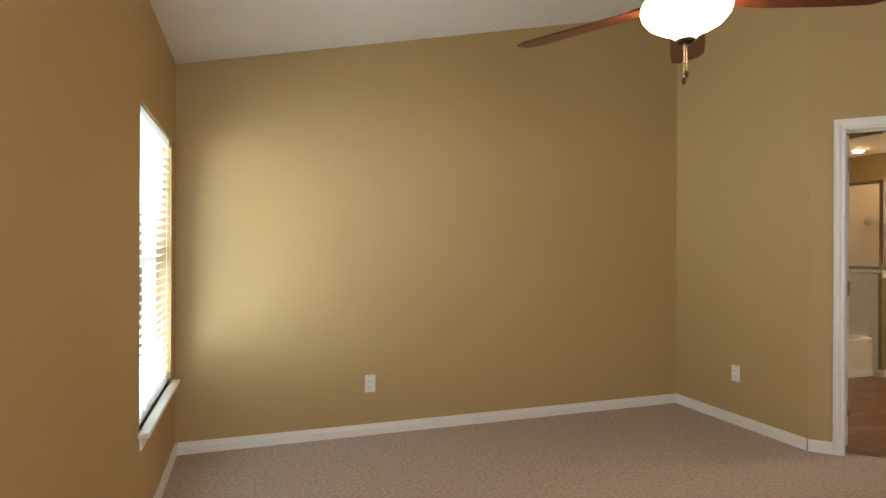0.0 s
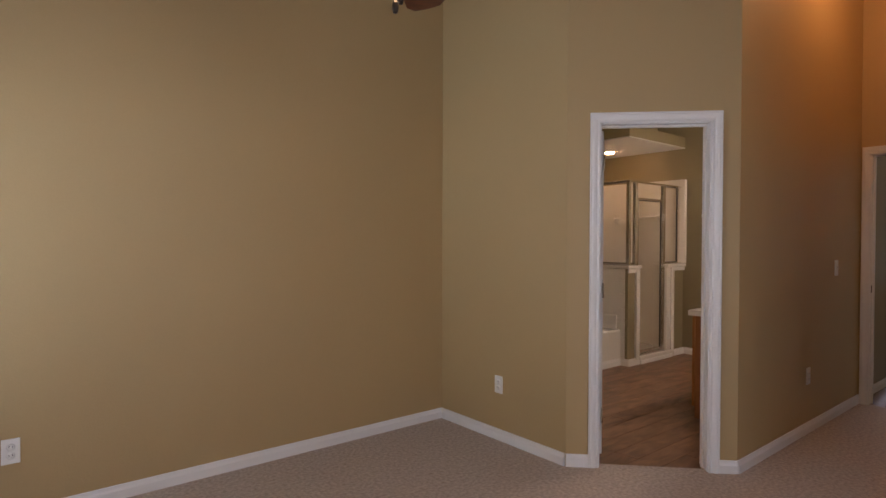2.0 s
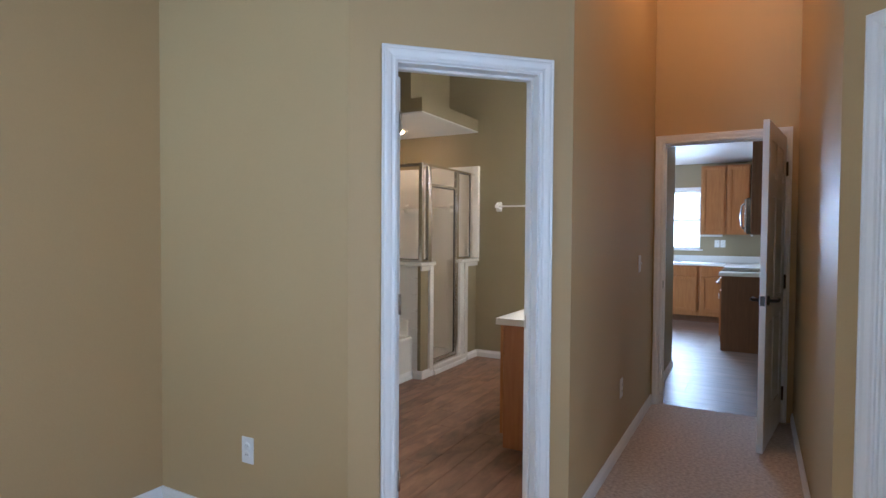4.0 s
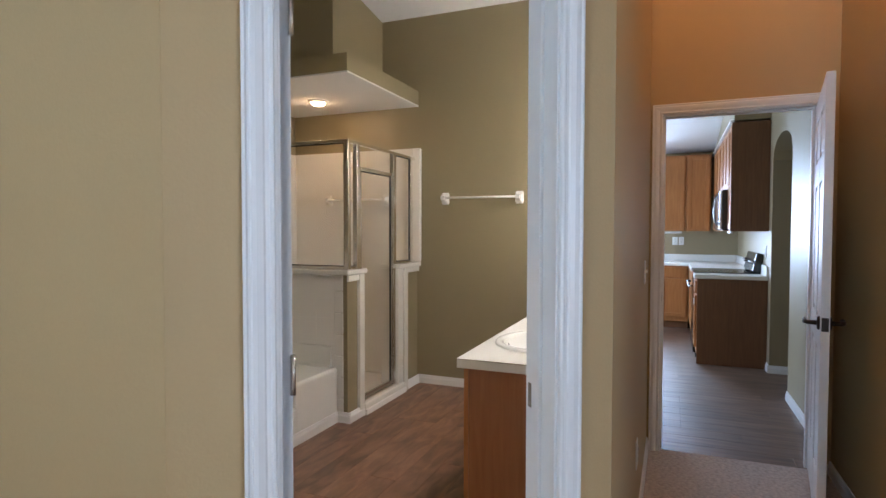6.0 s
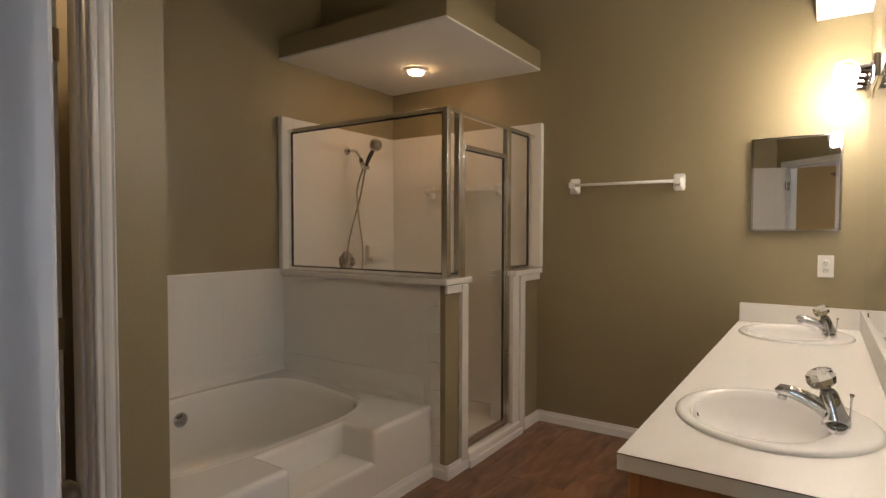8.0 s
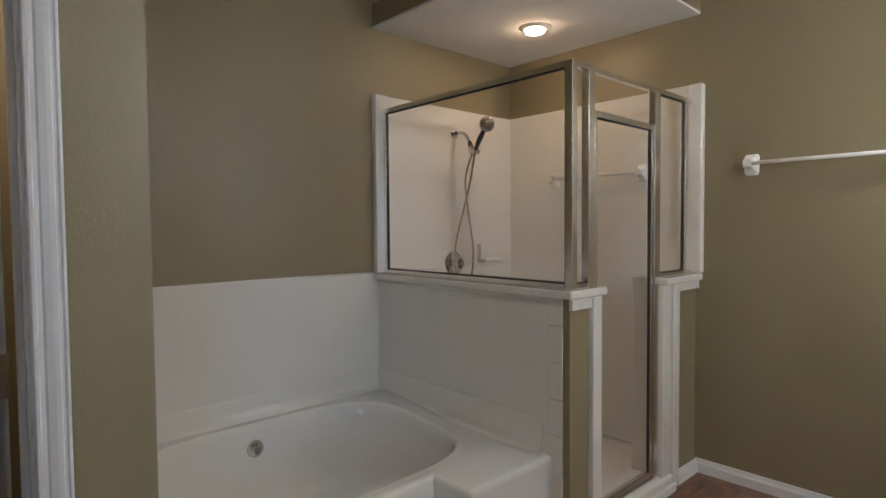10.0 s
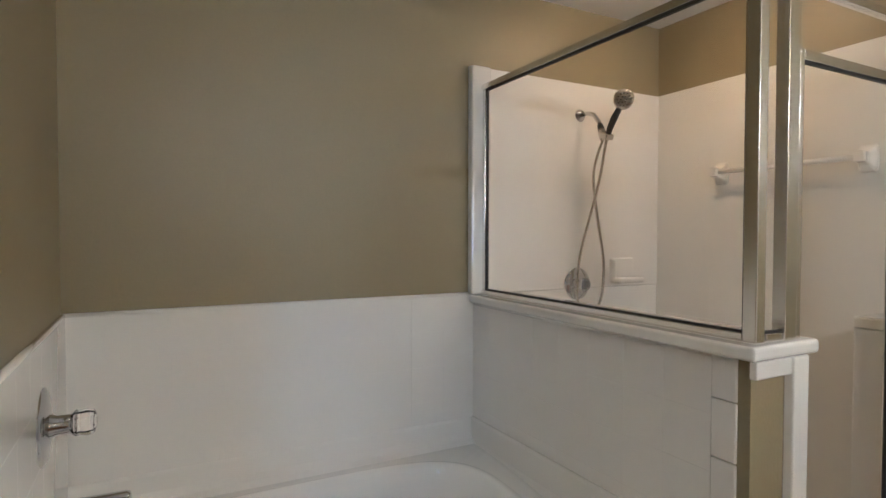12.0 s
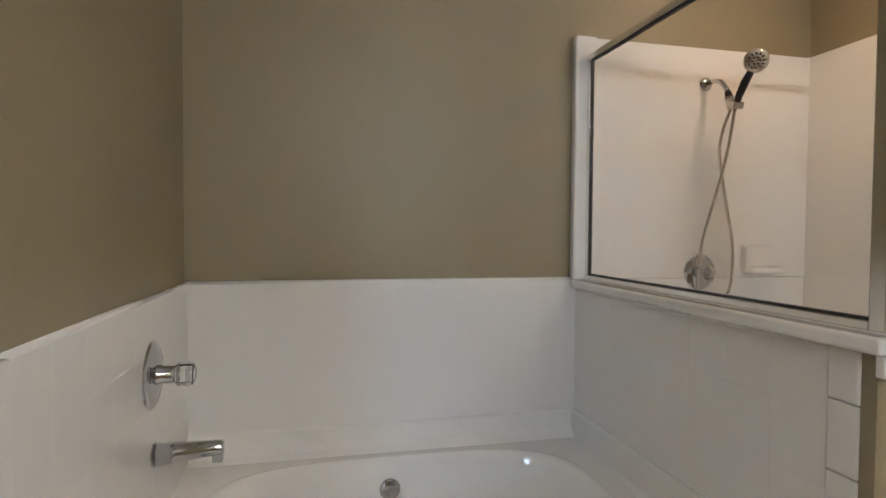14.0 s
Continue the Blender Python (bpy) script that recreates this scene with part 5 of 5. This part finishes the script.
def base_unit(m, w, label, doors=1, depth=0.60, h=0.87, drawer=True):
    """A base cabinet: x along its front, y = 0 on the front and growing outwards, the body behind."""
    ob = thing("base_cabinet", m, label, "cabinet", "kitchen base cabinets")
    part("body", block(0.0005, w - 0.0005, -depth, 0, 0.10, h, 0.001), OAK, ob)
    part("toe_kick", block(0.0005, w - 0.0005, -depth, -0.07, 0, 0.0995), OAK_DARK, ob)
    dw = (w - 0.04) / doors
    for k in range(doors):
        cabinet_front(ob, pose(0.02 + k * dw + 0.008, 0.0005, 0.165), dw - 0.016, 0.53)
        if drawer:
            cabinet_front(ob, pose(0.02 + k * dw + 0.008, 0.0005, 0.715), dw - 0.016, 0.13, "drawer_front")
    return ob


def wall_unit(m, w, z0, z1, label, doors=1, depth=0.32):
    ob = thing("wall_cabinet", m, label, "cabinet", "kitchen wall cabinets")
    part("body", block(0.0005, w - 0.0005, -depth, 0, z0, z1, 0.001), OAK, ob)
    dw = (w - 0.03) / doors
    for k in range(doors):
        cabinet_front(ob, pose(0.015 + k * dw + 0.006, 0.0005, z0 + 0.02), dw - 0.012, z1 - z0 - 0.04)
    return ob


KF = 11.42
for y0, w, doors in ((2.225, 0.47, 1), (2.695, 0.47, 1), (3.165, 0.47, 1), (1.84, 0.385, 1)):
    base_unit(pose(KF, y0, 0, 0, 0, 90), w, "honey oak base cabinet under the white counter", doors)
base_unit(pose(KF, 3.635, 0, 0, 0, 90), 0.60, "honey oak base cabinet under the white counter", 1)
# along the stove wall, fronts facing north
SF = 1.815
ob = base_unit(pose(9.255, SF, 0), 0.30, "honey oak base cabinet with a brown end panel", 1, SF - KS - 0.002)
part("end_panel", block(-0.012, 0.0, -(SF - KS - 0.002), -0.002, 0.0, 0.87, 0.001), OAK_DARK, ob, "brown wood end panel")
part("door_pull", block(0.04, 0.062, 0.019, 0.032, 0.60, 0.66, 0.003), PLASTIC, ob)
base_unit(pose(10.325, SF, 0), 1.09, "honey oak base cabinet beside the range", 2, SF - KS - 0.002)


def counter(label, *boxes):
    ob = thing("kitchen_counter", Matrix.Identity(4), label, "countertop", "kitchen counters")
    for n, b in boxes:
        part(n, block(*b, 0.003), LAMINATE, ob)
    return ob


counter("white laminate kitchen counter with a backsplash", ("slab", (9.235, 9.557, KS + 0.002, SF + 0.028, 0.871, 0.91)), ("backsplash", (9.235, 9.557, KS + 0.002, KS + 0.02, 0.9105, 1.01)))
counter("white laminate kitchen counter with a backsplash", ("slab", (10.323, KF - 0.028, KS + 0.002, SF + 0.028, 0.871, 0.91)), ("slab", (KF - 0.0275, KE - 0.002, KS + 0.002, 4.25, 0.871, 0.91)), ("backsplash", (KE - 0.02, KE - 0.002, KS + 0.022, 4.25, 0.9105, 1.01)), ("backsplash", (10.323, KE - 0.02, KS + 0.002, KS + 0.02, 0.9105, 1.01)))

# wall cabinets, soffit, microwave, range
UF = 1.507
structure("soffit_kitchen", block(9.252, KE - 0.001, KS + 0.001, UF - 0.002, 2.445, 2.98), KITCHEN_PAINT, "painted soffit above the wall cabinets", "soffit")
structure("trim_soffit", block(9.235, KE - 0.002, UF - 0.001, UF + 0.035, 2.425, 2.45, 0.004), TRIM_WHITE, "white trim on top of the wall cabinets", "trim")
ob = wall_unit(pose(9.254, UF, 0), 0.302, 1.352, 2.424, "tall oak wall cabinet with a brown end panel", 1, UF - KS - 0.002)
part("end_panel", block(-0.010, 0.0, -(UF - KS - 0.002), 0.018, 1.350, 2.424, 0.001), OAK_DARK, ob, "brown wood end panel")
part("light_rail", block(0.0, 0.30, 0.0, 0.018, 1.33, 1.3515, 0.002), PLASTIC, ob)
wall_unit(pose(9.558, UF, 0), 0.762, 1.79, 2.424, "short oak wall cabinet above the microwave", 2, UF - KS - 0.002)
wall_unit(pose(10.322, UF, 0), 1.372, 1.352, 2.424, "oak wall cabinets beside the microwave", 3, UF - KS - 0.002)
wall_unit(pose(11.695, 1.56, 0, 0, 0, 90), 0.32, 1.352, 2.424, "oak wall cabinet in the kitchen corner", 1, 0.32)
wall_unit(pose(11.695, 1.882, 0, 0, 0, 90), 0.36, 1.352, 2.424, "oak wall cabinet beside the window", 1, 0.32)
mw = thing("microwave", pose(9.560, KS, 1.36), "black over-the-range microwave with a curved handle", "microwave")
part("body", block(0, 0.758, 0.002, 0.39, 0, 0.425, 0.006), BLACK, mw)
part("door", block(0.16, 0.756, 0.3905, 0.415, 0.02, 0.415, 0.006), BLACK, mw)
part("control_panel", block(0.004, 0.155, 0.3905, 0.412, 0.02, 0.415, 0.004), STEEL, mw)
part("handle", tube([(0.19, 0.413, 0.06), (0.19, 0.445, 0.09), (0.19, 0.455, 0.21), (0.19, 0.445, 0.34), (0.19, 0.413, 0.37)], 0.012, 12), STEEL, mw, "curved steel handle")
rg = thing("kitchen_range", pose(9.561, KS, 0), "black electric range with a raised back panel", "stove")
part("body", block(0, 0.756, 0.012, 0.625, 0.0, 0.895, 0.004), BLACK, rg)
part("cooktop", block(-0.001, 0.757, 0.012, 0.648, 0.896, 0.916, 0.004), BLACK, rg)
bg = part("back_panel", moved(block(0, 0.756, -0.04, 0.04, 0, 0.21, 0.02, None, 4), pose(0, 0.065, 0.9165, 12, 0, 0)), BLACK, rg)
for x in (0.08, 0.17, 0.58, 0.67):
    part("knob", moved(lathe([(0.022, 0), (0.021, 0.018), (0.016, 0.028), (0, 0.028)], 18), pose(x, 0.088, 1.03, -78, 0, 0)), STEEL, bg)
od = part("oven_door", block(0.01, 0.746, 0.6255, 0.645, 0.20, 0.80, 0.006), BLACK, rg)
part("door_handle", tube([(0.06, 0.655, 0.76), (0.06, 0.695, 0.765), (0.70, 0.695, 0.765), (0.70, 0.655, 0.76)], 0.012, 12), STEEL, od)
part("drawer", block(0.01, 0.746, 0.6255, 0.65, 0.05, 0.19, 0.004), BLACK, rg)
uc = thing("under_cabinet_light", pose(11.76, 1.93, 1.318), "white strip light under the wall cabinet", "light")
part("housing", block(0, 0.09, 0, 0.30, 0, 0.0335, 0.004), PLASTIC, uc)
part("diffuser", block(-0.003, 0.0, 0.02, 0.28, 0.004, 0.022, 0.001), SLAT_WHITE, uc)
ob = outlet(pose(KE, 1.93, 1.205, 0, 0, 90), "white double outlet plate on the kitchen wall")
outlet(pose(KE, 2.015, 1.205, 0, 0, 90), "white double outlet plate on the kitchen wall")
outlet(pose(9.40, KS, 1.15, 0, 0, 0), "white outlet above the counter end")
kf = thing("kitchen_faucet", pose(11.93, 2.80, 0.91), "chrome kitchen faucet with a long low spout", "faucet")
part("base_plate", block(-0.025, 0.025, -0.10, 0.10, 0, 0.012, 0.005), CHROME, kf)
part("spout", tube(spline([(0, 0, 0.01), (0, -0.0, 0.06), (-0.03, -0.03, 0.10), (-0.10, -0.10, 0.13), (-0.14, -0.15, 0.125), (-0.15, -0.16, 0.10)]), 0.011, 12), CHROME, kf)
part("handle", tube([(0, 0.02, 0.03), (0, 0.03, 0.07), (0.0, 0.035, 0.13)], 0.009, 10), CHROME, kf)
ks = thing("kitchen_sink", pose(11.70, 2.80, 0.91), "stainless steel sink rim in the white counter", "sink")
part("rim", merge(block(-0.22, 0.16, -0.30, -0.27, 0.0005, 0.006, 0.002), block(-0.22, 0.16, 0.27, 0.30, 0.0005, 0.006, 0.002), block(-0.22, -0.19, -0.27, 0.27, 0.0005, 0.006, 0.002), block(0.13, 0.16, -0.27, 0.27, 0.0005, 0.006, 0.002)), STEEL, ks)
part("bowl", block(-0.19, 0.13, -0.27, 0.27, 0.0005, 0.003), STEEL, ks)
sl = thing("ceiling_spot", pose(11.20, 2.645, 2.50 + 0.16 * (KE - 11.20) - 0.005), "white cylinder spotlight on the kitchen ceiling", "ceiling light")
part("canopy", lathe([(0, 0), (0.062, 0), (0.062, -0.02), (0.02, -0.03), (0, -0.03)], 28), PLASTIC, sl)
part("stem", tube([(0, 0, -0.03), (0, 0, -0.10)], 0.012, 10), PLASTIC, sl)
part("shade", lathe([(0, -0.09), (0.055, -0.09), (0.062, -0.10), (0.062, -0.26), (0.056, -0.26), (0.056, -0.12), (0, -0.12)], 28), PLASTIC, sl)

# ---- floor planks, last ----


def planks(parent, x0, x1, y0, y1, along, mat, wide=0.152, long=1.22, cut=None):
    """Vinyl planks laid in staggered rows; cut: (nx, ny, d) keeps what lies where nx*x + ny*y > d."""
    rng = random.Random(7)
    meshes = {}
    a0, a1, b0, b1 = (x0, x1, y0, y1) if along == "x" else (y0, y1, x0, x1)
    b = b0
    while b < b1 - 1e-3:
        bw = min(wide, b1 - b)
        a = a0
        first = long * rng.choice((0.3, 0.55, 0.8, 1.0))
        while a < a1 - 1e-3:
            ln = min(first if a == a0 else long, a1 - a)
            g = 0.0006
            bounds = (a, a + ln, b, b + bw) if along == "x" else (b, b + bw, a, a + ln)
            corners = [(bounds[i], bounds[j]) for i in (0, 1) for j in (2, 3)]
            inside = [cut is None or cut[0] * p[0] + cut[1] * p[1] > cut[2] for p in corners]
            if any(inside):
                if all(inside):
                    key = (round(ln, 4), round(bw, 4))
                    if key not in meshes:
                        ob = part("plank", block(g, ln - g, g, bw - g, -0.0095, 0.0, 0.0009, None, 1), mat, parent)
                        meshes[key] = ob.data
                    else:
                        ob = new("plank", meshes[key])
                        ob.parent = parent
                    ob.matrix_basis = pose(a, b, 0) if along == "x" else pose(b + bw, a, 0, 0, 0, 90)
                else:
                    bm = block(bounds[0] + g, bounds[1] - g, bounds[2] + g, bounds[3] - g, -0.0095, 0.0, 0.0009, None, 1)
                    n = Vector((cut[0], cut[1], 0))
                    bmesh.ops.bisect_plane(bm, geom=list(bm.verts) + list(bm.edges) + list(bm.faces), plane_co=n * cut[2] / n.length_squared, plane_no=n, clear_inner=True)
                    part("plank", bm, mat, parent)
            a += ln
        b += bw


fb = thing("floor_bath", Matrix.Identity(4), "dark walnut vinyl plank bathroom floor", "floor", "", "structure")
planks(fb, BW - 0.06, BE - 0.001, BS - 0.10, 4.30, "x", PLANK, cut=(1, 1, DIAG_A[0] + DIAG_A[1] + 0.075))
fk = thing("floor_kitchen", Matrix.Identity(4), "brown grey vinyl plank kitchen floor", "floor", "", "structure")
planks(fk, HALL_E + 0.03, 8.083, 0.4, 2.19, "y", PLANK_GREY)
planks(fk, 8.083, 11.5, 0.4, 4.6, "y", PLANK_GREY)
